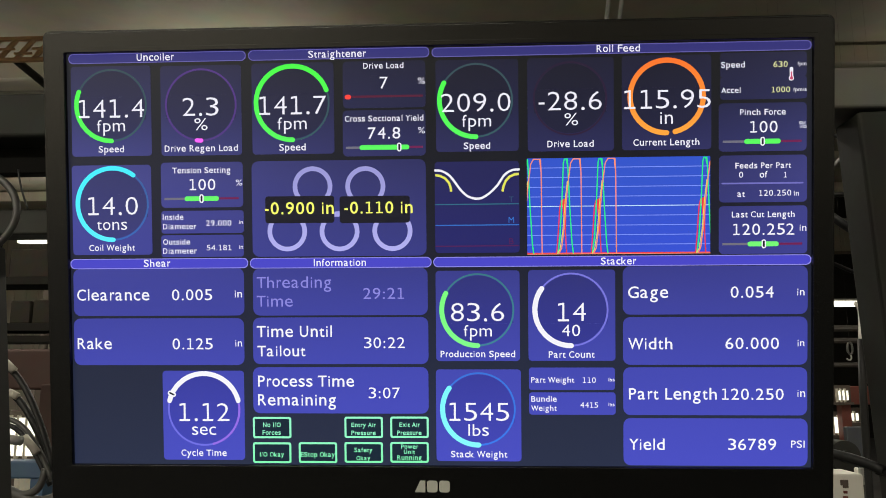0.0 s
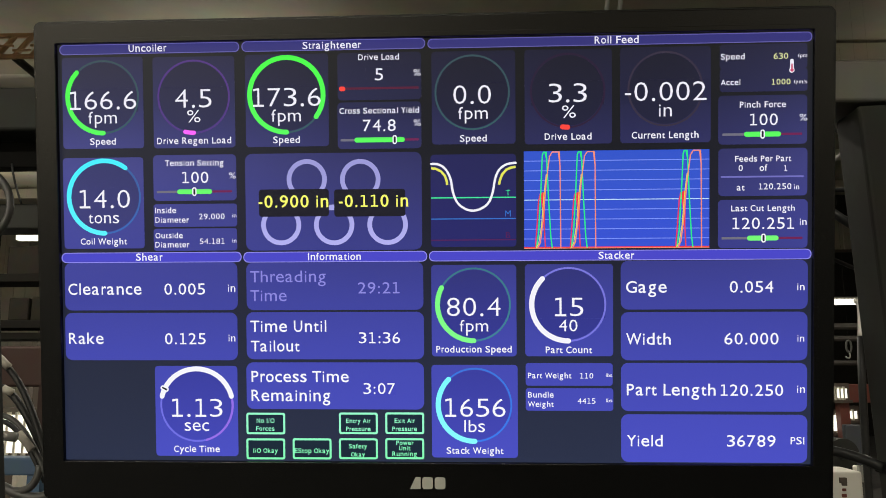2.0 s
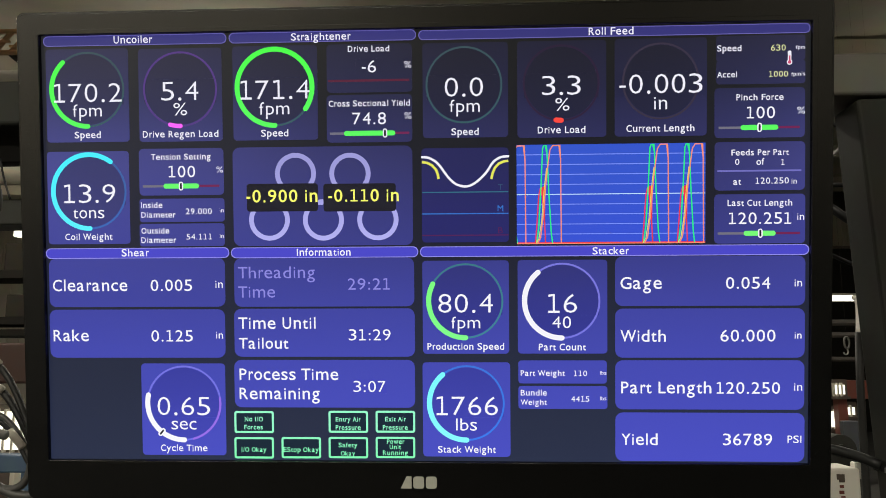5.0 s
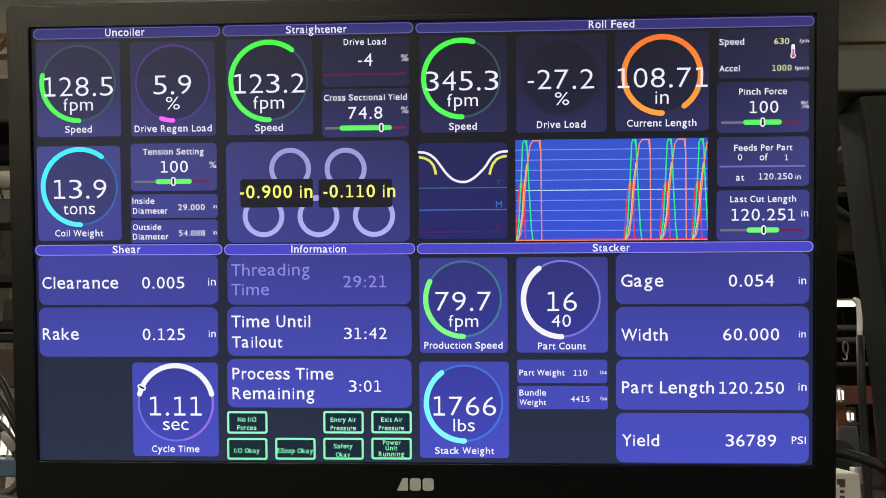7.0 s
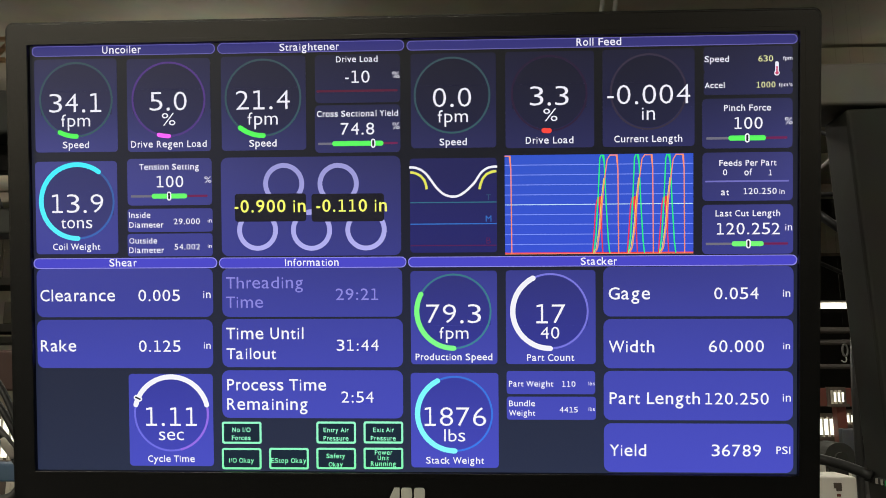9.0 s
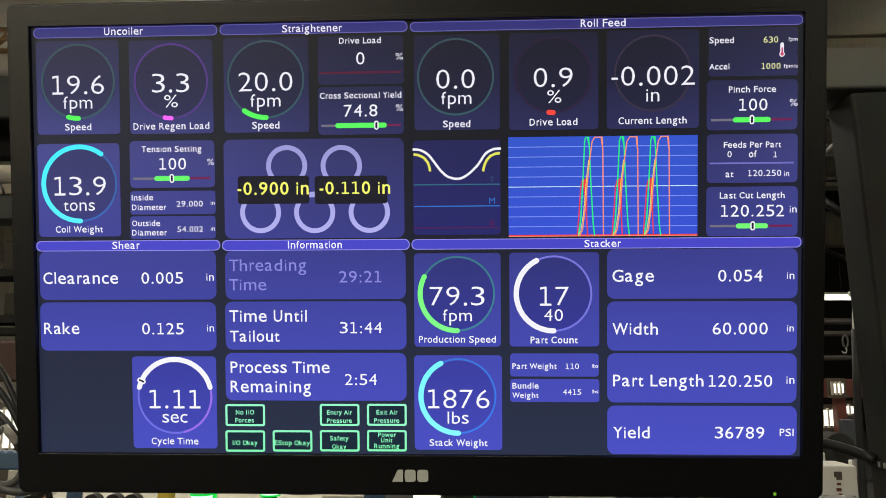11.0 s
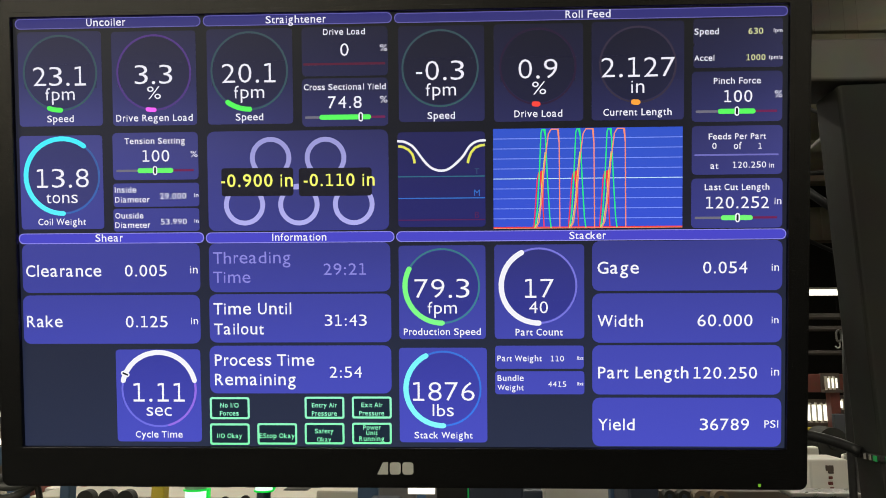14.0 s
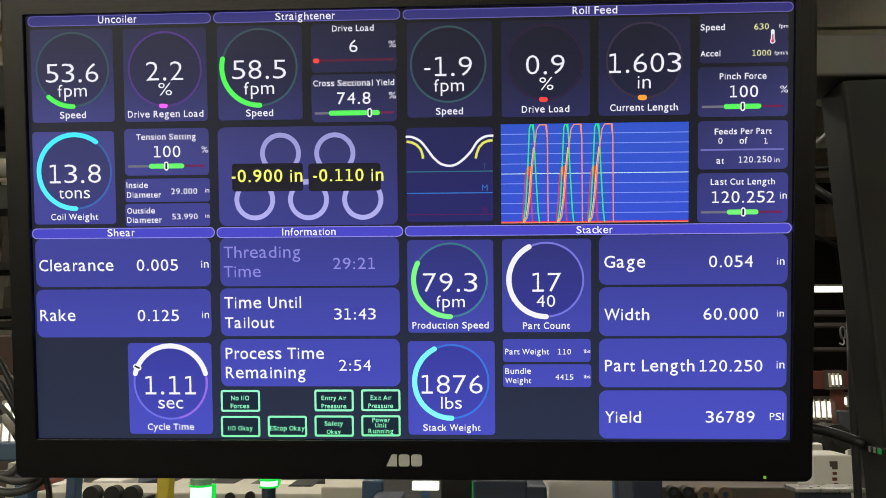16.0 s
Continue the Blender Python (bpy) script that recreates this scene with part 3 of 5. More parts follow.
DRIVE = spread("0 7 0.5 10 1 13 1.5 6 2 5 2.5 -1 3 -3 3.5 3 4 -2 5.2 -6 6.3 -8 6.5 -7 7 -4 7.5 -3 8 -6 8.5 -8 9 -10 9.5 3 10.5 0 12 0 12.5 1 13 0 14.5 0 15 8 15.5 6 16 6")
EMD = 11.31
dc, dz = -33.66, 123.2
p = tile("drive_load_panel", -62.8, 142.56, -4.18, 109.67, 3.0, gauge_hole(dc, dz, EMD, DRIVE, 0))
readout(p, dc, dz, EMD, 3, DRIVE, S_REEL)
words(p, "Drive Load", -47.98, -19.53, 137.26, S_WHITE)
words(p, "%", -9.51, -4.46, 125.87, S_WHITE, "unit")
part("load_bar", plate([rounded(-61.88, 117.0, -6.06, 118.5, 0.5)], -0.62, -0.52), S_LOADBAR, p)
bx, bz = -60.31, 117.6
load_mark = part("load_mark", plate([rounded(-2.2, -1.6, 2.2, 1.6, 1.5)], -0.8, -0.7), S_RED, p)
MOVES.append((load_mark, [(t, pose((bx + 0.15 * max(0, float(v))) * MM, 0.0022 if float(v) <= 0 else 0, bz * MM)) for t, v in DRIVE]))
p = tile("yield_panel", -63.15, 108.16, -4.41, 75.7)
words(p, "Cross Sectional Yield", -61.66, -5.8, 100.22, S_WHITE)
words(p, "74.8", -45.31, -22.25, 87.84, S_WHITE, "value")
words(p, "%", -9.75, -4.69, 91.19, S_WHITE, "unit")
slider_bar(p, -61.06, -50.85, -16.05, -6.32, 81.83, -23.07)
p = tile("roller_panel", -129.17, 73.16, -4.5, 5.02, 5.0, None, None, "blue panel with five pale roller rings and two yellow offsets")
for rx, rz in ((-85.39, 54.75), (-47.58, 54.4), (-104, 22.98), (-66.39, 22.75), (-28.63, 22.7)):
    ring(p, rx, rz, 12.6, 3.3, S_ROLL, "roller_ring")
part("roller_pip", plate([rounded(-69.8, 36.26, -66.28, 33.11, 0.3)], -0.66, -0.63), S_ROLL, p)
part("offset_label", plate([rounded(-119.57, 48.01, -69.88, 28.83, 2)], -0.8, -0.79), S_OFFSET, p)
part("offset_label", plate([rounded(-66.13, 47.55, -16.06, 28.46, 2)], -0.8, -0.79), S_OFFSET, p)
words(p, "-0.900 in", -119.74, -70.21, 35.27, S_YELLOW, "value", 0.01)
words(p, "-0.110 in", -62.71, -14.05, 35.24, S_YELLOW, "value", 0.01)

# roll feed
FEED = spread("0 209.0 0.5 0.1 1 0.7 1.5 0.0 2 0.0 2.5 210.6 3 637.6 3.5 381.4 4 5.8 4.5 0.1 5.4 0.0 5.9 210.6 6.3 636.9 6.5 632.2 7 345.3 7.5 0.1 8 -0.5 8.5 -0.1 9 0.0 12 0.0 12.5 7.7 13 8.3 13.5 7.3 14 -0.3 14.5 0.0 15 -1.8 15.5 -2.3 16 -1.9")
g = gauge("feed_gauge", (3.01, 142.23, 61, 78.06), 31.08, 113.78, 25.47, 105.71, EM, 4, FEED, S_TGREEN, "dark panel with green feed speed dial")
arc_moves(g, 31.08, 113.78, 25.47, 3.4, S_GREEN, scaled(FEED, 0.5714), 6.0)
words(g, "fpm", 21.32, 41.8, 95.33, S_WHITE, "unit", -0.003)
words(g, "Speed", 22.4, 40.96, 79.74, S_WHITE)
LOAD = spread("0 -28.6 0.5 7.7 1 2.8 1.5 3.7 2 3.3 2.5 78.6 3 42.4 3.5 -31.3 4 1.1 4.5 3.2 5.4 3.3 5.9 78.2 6.3 81.9 6.5 10.4 7 -27.2 7.5 7.6 8 4.6 8.5 4.5 9 3.3 9.5 3.2 12 0.9 12.5 -1.1 13 -0.9 13.5 -0.9 14 0.9 16 0.9")
g = gauge("feed_load_gauge", (67.31, 142.3, 127.16, 77.32), 96.88, 113.99, 25.18, 105.78, EM, 4, LOAD, S_TRED, "dark panel with red drive load dial")
arc_moves(g, 96.88, 113.99, 25.18, 3.4, S_RED, scaled(LOAD, 2.5), 6.0)
words(g, "%", 92.86, 102.4, 95.26, S_WHITE, "unit", -0.003)
words(g, "Drive Load", 80.97, 113.08, 80.15, S_WHITE)
LENGTH = spread("0 115.95 0.5 120.25 1 -0.003 1.5 -0.003 2 -0.002 2.5 5.018 3 60.843 3.5 106.01 4 120.22 4.5 120.25 5 -0.003 5.5 -0.003 5.9 5.018 6.3 45.726 6.5 63.367 7 108.71 7.5 120.24 8 120.25 8.5 -0.004 9 -0.004 9.5 -0.003 12 -0.002 12.5 0.351 13 1.150 13.5 2.014 14 2.127 14.5 2.110 15 2.078 15.5 1.825 16 1.603")
g = gauge("length_gauge", (132.78, 142.71, 194.07, 77.33), 163.44, 114.17, 25.07, 105.81, EM, 5, LENGTH, S_TORANGE, "dark panel with orange current length dial in inches")
arc_moves(g, 163.44, 114.17, 25.07, 3.6, S_ORANGE, scaled(LENGTH, 2.99), 6.0)
words(g, "in", 158.97, 167.65, 95.18, S_WHITE, "unit", -0.003)
words(g, "Current Length", 140.45, 185.79, 80.34, S_WHITE)
p = tile("feed_speed_panel", 200.11, 143.45, 258.65, 126.69, 2.0)
words(p, "Speed", 200.54, 216.6, 133.14, S_WHITE)
words(p, "630", 235.97, 245.63, 132.99, S_CREAM, "value")
words(p, "fpm", 252.29, 258.22, 133.88, S_WHITE, "unit")
p2 = tile("feed_accel_panel", 200.2, 126.86, 258.79, 111.28, 2.0)
words(p2, "Accel", 200.63, 213.72, 115.8, S_WHITE)
words(p2, "1000", 234.61, 247.25, 115.68, S_CREAM, "value")
words(p2, "fpm/s", 249.47, 258.37, 116.24, S_WHITE, "unit")
tx, tz = 248.26, 128.74
thermo = part("thermometer", plate([rounded(tx - 1.15, tz - 3.6, tx + 1.15, tz + 4.2, 1.1)], -0.9, -0.7), S_WHITE, p2, "small white thermometer sign with red bulb")
part("thermometer_rim", plate([circle(tx, tz - 3.4, 1.75, 24)], -0.92, -0.7), S_WHITE, thermo)
part("thermometer_bulb", plate([circle(tx, tz - 3.4, 1.15, 20)], -1.0, -0.93), S_PINK, thermo)
part("thermometer_column", plate([rounded(tx - 0.5, tz - 3.4, tx + 0.5, tz + 1.0, 0.4)], -1.0, -0.93), S_PINK, thermo)
MOVES.append((thermo, [(t, pose(0, 0.0032 * d, 0)) for t, d in ((0, 0), (13.83, 0), (13.87, 1), (14.04, 1), (14.08, 0), (16, 0))]))
p = tile("pinch_panel", 199.17, 108.73, 258.72, 75.46)
words(p, "Pinch Force", 213.44, 244.4, 100.38, S_WHITE)
words(p, "100", 219.87, 238.9, 88.28, S_WHITE, "value", 0.0)
words(p, "%", 253.39, 258.59, 90.97, S_WHITE, "unit")
slider_bar(p, 201.93, 216.92, 241.19, 255.33, 82.24, 228.88)
p = tile("feeds_panel", 199.35, 72.71, 259.03, 40.25)
words(p, "Feeds Per Part", 210.29, 248.04, 63.66, S_WHITE)
words(p, "0", 212.75, 215.55, 57.35, S_WHITE, "value")
words(p, "of", 226.81, 232.04, 57.21, S_WHITE)
words(p, "1", 242.87, 245.48, 57.07, S_WHITE, "value")
part("rule", plate([rounded(200.96, 52.8, 256.68, 53.92, 0.7)], -0.62, -0.52), S_LINE, p)
words(p, "at", 211.53, 216.78, 44.04, S_WHITE)
words(p, "120.250", 226.14, 248.19, 44.61, S_WHITE, "value")
words(p, "in", 250.05, 253.41, 44.48, S_WHITE, "unit")
CUT = spread("0 2 0.5 2 1 1 8 1 8.5 2 16 2")
EML = 10.57
lc, lz = 247.84, 17.52
p = tile("last_cut_panel", 199.16, 37.68, 259.34, 4.51, 3.0, gauge_hole(lc, lz, EML, CUT, 0))
readout(p, lc, lz, EML, 1, CUT, S_REEL)
words(p, "Last Cut Length", 207.85, 250.55, 29.83, S_WHITE)
words(p, "120.25", 208.3, 243.92, 17.65, S_WHITE, "value", 0.0)
words(p, "in", 253.98, 258.46, 20.13, S_WHITE, "unit")
slider_bar(p, 201.56, 219.23, 239.85, 255.92, 11.34, 229.74)

# slack loop
p = tile("loop_panel", 1.78, 70.99, 61.17, 6.64, 2.5, None, S_LOOPP, "dark blue panel with white slack loop and level lines")
SLACK = [(2.13, 64.99), (5.63, 64.76), (9.51, 63.18), (12.99, 60.43), (16.84, 55.37), (20.31, 50.69), (24.56, 46.79), (28.43, 45.2), (31.53, 44.79), (35.02, 45.34), (39.28, 47.82), (43.17, 51.26), (46.66, 55.09), (50.15, 60.46), (53.25, 63.13), (56.72, 64.64), (60.96, 64.98)]
TAUT = [(1.94, 64.61), (7.38, 64.16), (12.22, 60.83), (15.67, 54.02), (17.18, 45.3), (20.05, 37.91), (25.07, 33.42), (31.27, 31.82), (37.48, 33.52), (42.34, 37.74), (45.07, 45.07), (46.65, 53.74), (49.38, 59.89), (54.4, 63.7), (61.15, 64.78)]


def stations(points, n):
    """n + 1 points at even steps along a smooth line through points."""
    fine = []
    for k in range(len(points) - 1):
        a, b, c, d = (Vector(points[min(max(k + q, 0), len(points) - 1)]) for q in (-1, 0, 1, 2))
        for u in np.linspace(0, 1, 12, endpoint=False):
            fine.append(b + (c - a) * (0.5 * u) + (a * 2 - b * 5 + c * 4 - d) * (0.5 * u * u) + (b * 3 - a - c * 3 + d) * (0.5 * u ** 3))
    fine.append(Vector(points[-1]))
    run = np.cumsum([0] + [(q - p).length for p, q in zip(fine, fine[1:])])
    at = np.linspace(0, run[-1], n + 1)
    return list(zip(np.interp(at, run, [q.x for q in fine]), np.interp(at, run, [q.y for q in fine])))


# the slack loop: short rigid links that hang low while the feed pulls
high, low = stations(SLACK, 44), stations(TAUT, 44)
span = max(math.dist(a, b) for a, b in zip(low, low[1:])) / 2
for k in range(44):
    link = part("loop_link", plate([rounded(-span - 0.35, -0.8, span + 0.35, 0.8, 0.45)], -0.8 - 0.004 * (k % 2), -0.7), S_WHITE, p)
    spots = []
    for line in (high, low):
        (ax, az), (bx, bz) = line[k], line[k + 1]
        spots.append(pose((ax + bx) / 2 * MM, 0, (az + bz) / 2 * MM, 0, -math.degrees(math.atan2(bz - az, bx - ax)), 0))
    MOVES.append((link, [(t, spots[d]) for t, d in ((0, 0), (1.88, 0), (1.98, 1), (2.88, 1), (2.98, 0), (5.4, 0), (5.5, 1), (6.2, 1), (6.3, 0), (16, 0))]))
part("loop_stop", plate([ribbon([(2.11, 61.7), (5.61, 61.09), (9.1, 59.31), (11.8, 56.19), (12.95, 52.69), (13.32, 49.98)], 1.7)], -0.7, -0.6), S_LOOPY, p)
part("loop_stop", plate([ribbon([(49.34, 49.66), (50.13, 53.13), (51.68, 56.98), (54.39, 60.03), (57.87, 61.54), (60.95, 61.9)], 1.7)], -0.7, -0.6), S_LOOPY, p)
lx0, _, lx1, _ = 1.98, 40.77, 60.89, 41.07
for mat, z in ((S_LT, 40.92), (S_LM, 26.2), (S_BRED, 11.45)):
    part("level_line", plate([[(lx0, z - 0.36), (lx1, z - 0.36), (lx1, z + 0.36), (lx0, z + 0.36)]], -0.6, -0.52), mat, p)
words(p, "T", 53.95, 57.03, 42.28, S_LTD, "level_mark", 0.0)
words(p, "M", 53.51, 57.37, 27.59, S_LM, "level_mark", 0.0)
words(p, "B", 53.9, 57.0, 12.6, S_BRED, "level_mark", 0.0)
# the upper level line lights up while the loop hangs low
lit = part("lit_level_line", plate([[(lx0, 40.5), (lx1, 40.5), (lx1, 41.34), (lx0, 41.34)]], -0.68, -0.62), S_TLIT, p)
lit_mark = words(p, "T", 53.95, 57.03, 42.28, S_TLIT, "lit_level_mark", 0.0)
for ob in (lit, lit_mark):
    MOVES.append((ob, [(t, pose(0, 0.0022 * d, 0)) for t, d in ((0, 1), (1.88, 1), (1.98, 0), (2.88, 0), (2.98, 1), (5.4, 1), (5.5, 0), (6.2, 0), (6.3, 1), (16, 1))]))

# trace chart: a strip with the traces drawn past a window
cx0, cz0, cx1, cz1 = 66.57, 5.06, 193.34, 72.58
CW, CH = cx1 - cx0, cz1 - cz0
WINDOWS.append([(cx0, cz0), (cx1, cz0), (cx1, cz1), (cx0, cz1)])
chart = part("trace_chart", plate([rounded(cx0 - 2, cz0 - 2, cx1 + 2, cz1 + 2, 0.5)], 0.6, 0.8), S_CHART, monitor, "bright blue chart with green, orange and red traces")
for k in range(1, 10):
    z = cz1 - CH * k / 10.0
    part("grid_rule", plate([[(cx0 - 1, z - 0.26), (cx1 + 1, z - 0.26), (cx1 + 1, z + 0.26), (cx0 - 1, z + 0.26)]], 0.5, 0.58), S_CWHITE if k == 5 else S_GRID, chart)
part("rest_trace", plate([[(cx0 - 1, cz0 + 0.1), (cx1 + 1, cz0 + 0.1), (cx1 + 1, cz0 + 1.2), (cx0 - 1, cz0 + 1.2)]], 0.45, 0.49), S_CRED, chart)
part("rest_trace", plate([[(cx0 - 1, cz0 + 0.0), (cx1 + 1, cz0 + 0.0), (cx1 + 1, cz0 + 0.5), (cx0 - 1, cz0 + 0.5)]], 0.4, 0.44), S_CORANGE, chart)
GREEN_LINE = [(-15, 0), (-11, 30), (-7, 100), (-4, 168), (-2, 174), (2, 174), (4, 160), (7, 90), (11, 20), (13.5, 0)]
ORANGE_LINE = [(-13, 0), (-8, 10), (-3, 50), (3, 120), (9, 166), (14, 174), (26, 174), (28, 150), (29, 0)]
YELLOW_LINE = [(-16, 0), (-11, 8), (-6, 40), (-1, 100), (3, 134)]
RED_LINE = [(-17, 1), (-14, 40), (-11, 85), (-8, 98), (-1, 102), (-1, 40), (1, 2)]
UP, ACROSS = CH / 177.0, CW / 333.0
for i, s in enumerate((-0.005, 0.214, 0.404, 0.974, 1.158, 1.323)):
    for k, (name, line, mat, w) in enumerate((("red_trace", RED_LINE, S_CRED, 0.8), ("green_trace", GREEN_LINE, S_CGREEN, 0.85), ("orange_trace", ORANGE_LINE, S_CORANGE, 0.75), ("yellow_trace", YELLOW_LINE, S_LOOPY, 0.5))):
        me = plate([ribbon([((s * 333 + x) * ACROSS, z * UP + 0.5) for x, z in line], w)], 0.4 - 0.07 * k, 0.43 - 0.07 * k)
        ob = part(name, me, mat, chart)
        MOVES.append((ob, [(0, pose(cx0 * MM, 0, cz0 * MM)), (8, pose((cx0 - 8 * 0.0505 * CW) * MM, 0, cz0 * MM)), (16, pose((cx0 - 16 * 0.0505 * CW) * MM, 0, cz0 * MM))]))

# shear and information
p = tile("clearance_panel", -261.15, -2.92, -135.92, -37.05, 5.0)
words(p, "Clearance", -258.37, -205.05, -25.75, S_WHITE)
words(p, "0.005", -188.46, -159.03, -25.88, S_WHITE, "value")
words(p, "in", -142.54, -137.33, -23.97, S_WHITE, "unit")
p = tile("rake_panel", -261.52, -38.9, -136.43, -72.79, 5.0)
words(p, "Rake", -258.72, -233.37, -60.96, S_WHITE)
words(p, "0.125", -188.67, -159.18, -61.29, S_WHITE, "value")
words(p, "in", -142.66, -137.84, -59.27, S_WHITE, "unit")
p = tile("threading_panel", -129.44, -3.45, -4, -37.2, 5.0)
words(p, "Threading", -126.44, -72.74, -17.36, S_DIM, heavy=0.0)
words(p, "Time", -126.62, -100.69, -30.75, S_DIM, heavy=0.0)
words(p, "29:21", -49.9, -20.38, -25.58, S_DIM, "value", 0.0)
EMT = 10.57
TAIL = spread("0 30:22 1.5 30:22 2 31:36 2.5 31:34 3 31:34 3.5 31:29 4.2 31:29 6.3 31:42 7.5 31:42 8 31:36 8.5 31:36 9 31:44 12.6 31:44 13 31:43 16 31:43")
tc, tz = -35.22, -60.77
p = tile("tailout_panel", -129.93, -38.64, -3.84, -72.14, 5.0, gauge_hole(tc, tz, EMT, TAIL, 0))
readout(p, tc, tz, EMT, 4, TAIL, S_REEL)
words(p, "Time Until", -126.92, -72.72, -52.51, S_WHITE)
words(p, "Tailout", -126.71, -91.95, -66.39, S_WHITE)
PROC = spread("0 3:07 0.5 3:00 1.5 3:00 2 3:07 4.2 3:07 6.3 3:01 7 3:01 7.5 2:53 8.5 2:53 9 2:54 16 2:54")
tc, tz = -35.72, -96.69
p = tile("process_panel", -130.43, -74.37, -4.07, -107.62, 5.0, gauge_hole(tc, tz, EMT, PROC, 0))
readout(p, tc, tz, EMT, 3, PROC, S_REEL)
words(p, "Process Time", -126.62, -57.22, -88.18, S_WHITE)
words(p, "Remaining", -126.8, -70.46, -101.72, S_WHITE)
CYCLE = spread("0 1.12 0.38 1.12 0.5 0.09 0.72 0.34 1 0.66 1.25 0.77 1.5 1.03 1.75 1.13 4.2 1.13 4.5 1.13 4.65 0.10 5.2 0.65 5.7 1.11 7.5 1.11 7.65 0.12 8 0.50 8.25 0.77 8.5 0.93 8.75 1.11 16 1.11")
g = gauge("cycle_gauge", (-196.64, -76.9, -137.01, -141.51), -166.53, -104.82, 25.88, -113.23, EM, 3, CYCLE, S_TLAV, "bright blue panel with white cycle time dial in seconds")
arc(g, -166.53, -104.82, 25.88, 1.5, 262, 345, S_TVIO, "violet_arc")
r = 25.88


def turning(track):
    """Rows that turn a part about the middle of the cycle dial, in steps of less than 90 degrees."""
    rows = []
    for (t0, a0), (t1, a1) in zip(track, track[1:]):
        n = math.ceil(abs(a1 - a0) / 60) or 1
        rows += [(t0 + (t1 - t0) * k / n, pose(cq[0] * MM, 0, cq[1] * MM, 0, a0 + (a1 - a0) * k / n, 0)) for k in range(n)]
    return rows + [(track[-1][0], pose(cq[0] * MM, 0, cq[1] * MM, 0, track[-1][1], 0))]


pointer = part("cycle_pointer", plate([rounded(-1.7, -r - 3.1, 1.7, -r + 3.1, 1.6), rounded(-0.6, -r - 2.1, 0.6, -r + 2.1, 0.5)], -1.0, -0.85), S_WHITE, g)
slot = part("pointer_slot", plate([rounded(-0.6, -r - 2.1, 0.6, -r + 2.1, 0.5)], -0.9, -0.85), S_LABEL, g)
cq = -166.53, -104.82
for o in (pointer, slot):
    MOVES.append((o, turning([(t, 103.5 * float(v)) for t, v in CYCLE])))
# the thick arc: two overlapping pieces, over the top at rest and from the foot while the shear runs
for rest in (104, 153):
    ob = part("gauge_arc", plate([arc_outline(0, 0, r, 3.5, 0, 103)], -0.78, -0.64), S_WHITE, g)
    MOVES.append((ob, turning([(0, rest), (0.38, rest), (0.5, 0), (1.55, 0), (1.75, rest), (4.5, rest), (4.65, 0), (5.6, 0), (5.75, rest), (7.5, rest), (7.65, 0), (8.55, 0), (8.75, rest), (16, rest)])))
words(g, "sec", -175.54, -157.73, -123.26, S_WHITE, "unit", -0.003)
words(g, "Cycle Time", -183.51, -150.28, -138.52, S_WHITE)


def button(rect, *lines):
    x0, z0, x1, z1 = rect
    ob = part("status_button", plate([rounded(x0 + 0.3, z0 - 0.3, x1 - 0.3, z1 + 0.3, 1.2)], -0.5, -0.31), S_BTN, monitor, "dark status button with pale green frame and writing")
    part("button_rim", plate([rounded(x0, z0, x1, z1, 1.6), rounded(x0 + 1.4, z0 - 1.4, x1 - 1.4, z1 + 1.4, 0.8)], -0.62, -0.52), S_LIME, ob)
    for s, a, b, z in lines:
        words(ob, s, a, b, z, S_LIME, "caption", 0.013)


button((-130.94, -110.25, -103.05, -125.66), ("No I/O", -123.4, -110.56, -117.36), ("Forces", -123.88, -110.63, -122.95))
button((-131.19, -128.64, -103.28, -143.64), ("I/O Okay", -126.1, -108.43, -138.75))
button((-97.88, -128.42, -70.1, -143.38), ("EStop Okay", -96.41, -71.64, -138.7))
button((-64.58, -109.91, -36.96, -125.23), ("Entry Air", -59.49, -42.03, -117.18), ("Pressure", -59.54, -42.08, -122.94))
button((-64.76, -128.2, -37.11, -143.11), ("Safety", -57.68, -44.57, -135.26), ("Okay", -56.14, -46.21, -141.04))
button((-31.68, -109.74, -4.19, -125.02), ("Exit Air", -25.03, -10.43, -116.99), ("Pressure", -26.65, -9.29, -122.73))
button((-31.83, -127.98, -4.31, -142.85), ("Power", -23.96, -11.73, -132.64), ("Unit", -22.02, -14.12, -136.41), ("Running", -26.79, -9.42, -140.58))

# stacker
PROD = spread("0 83.6 1 83.6 1.5 80.4 4.2 80.4 6.3 79.7 8.5 79.7 9 79.3 16 79.3")
g = gauge("production_gauge", (1.68, -5.93, 60.95, -70.06), 31.16, -33.73, 25.3, -41.73, EM, 3, PROD, S_TGREEN, "blue panel with green production speed dial")
arc(g, 31.16, -33.73, 25.3, 3.5, 0, 118, S_GREEN)
words(g, "fpm", 21.33, 41.2, -52.49, S_WHITE, "unit", -0.003)
words(g, "Production Speed", 4.82, 57.47, -67.18, S_WHITE)
COUNT = spread("0 14 0.5 15 4.2 15 5.6 16 7 16 7.5 17 16 17")
g = gauge("count_gauge", (66.93, -5.8, 127.69, -69.95), 96.95, -33.82, 25.4, -41.98, EM, 2, COUNT, S_TLAV, "blue panel with white part count dial")
arc(g, 96.95, -33.82, 25.4, 3.6, 0, 126, S_WHITE)
arc_moves(g, 96.95, -33.82, 25.4, 3.6, S_WHITE, scaled(COUNT, 9.0), 40.0, 80.0)
words(g, "40", 90.39, 103.1, -52.48, S_WHITE, "unit", -0.003)
words(g, "Part Count", 81.1, 113.09, -67.66, S_WHITE)
STACK = spread("0 1545 0.5 1656 4.2 1656 5.6 1766 7 1766 7.5 1876 16 1876")
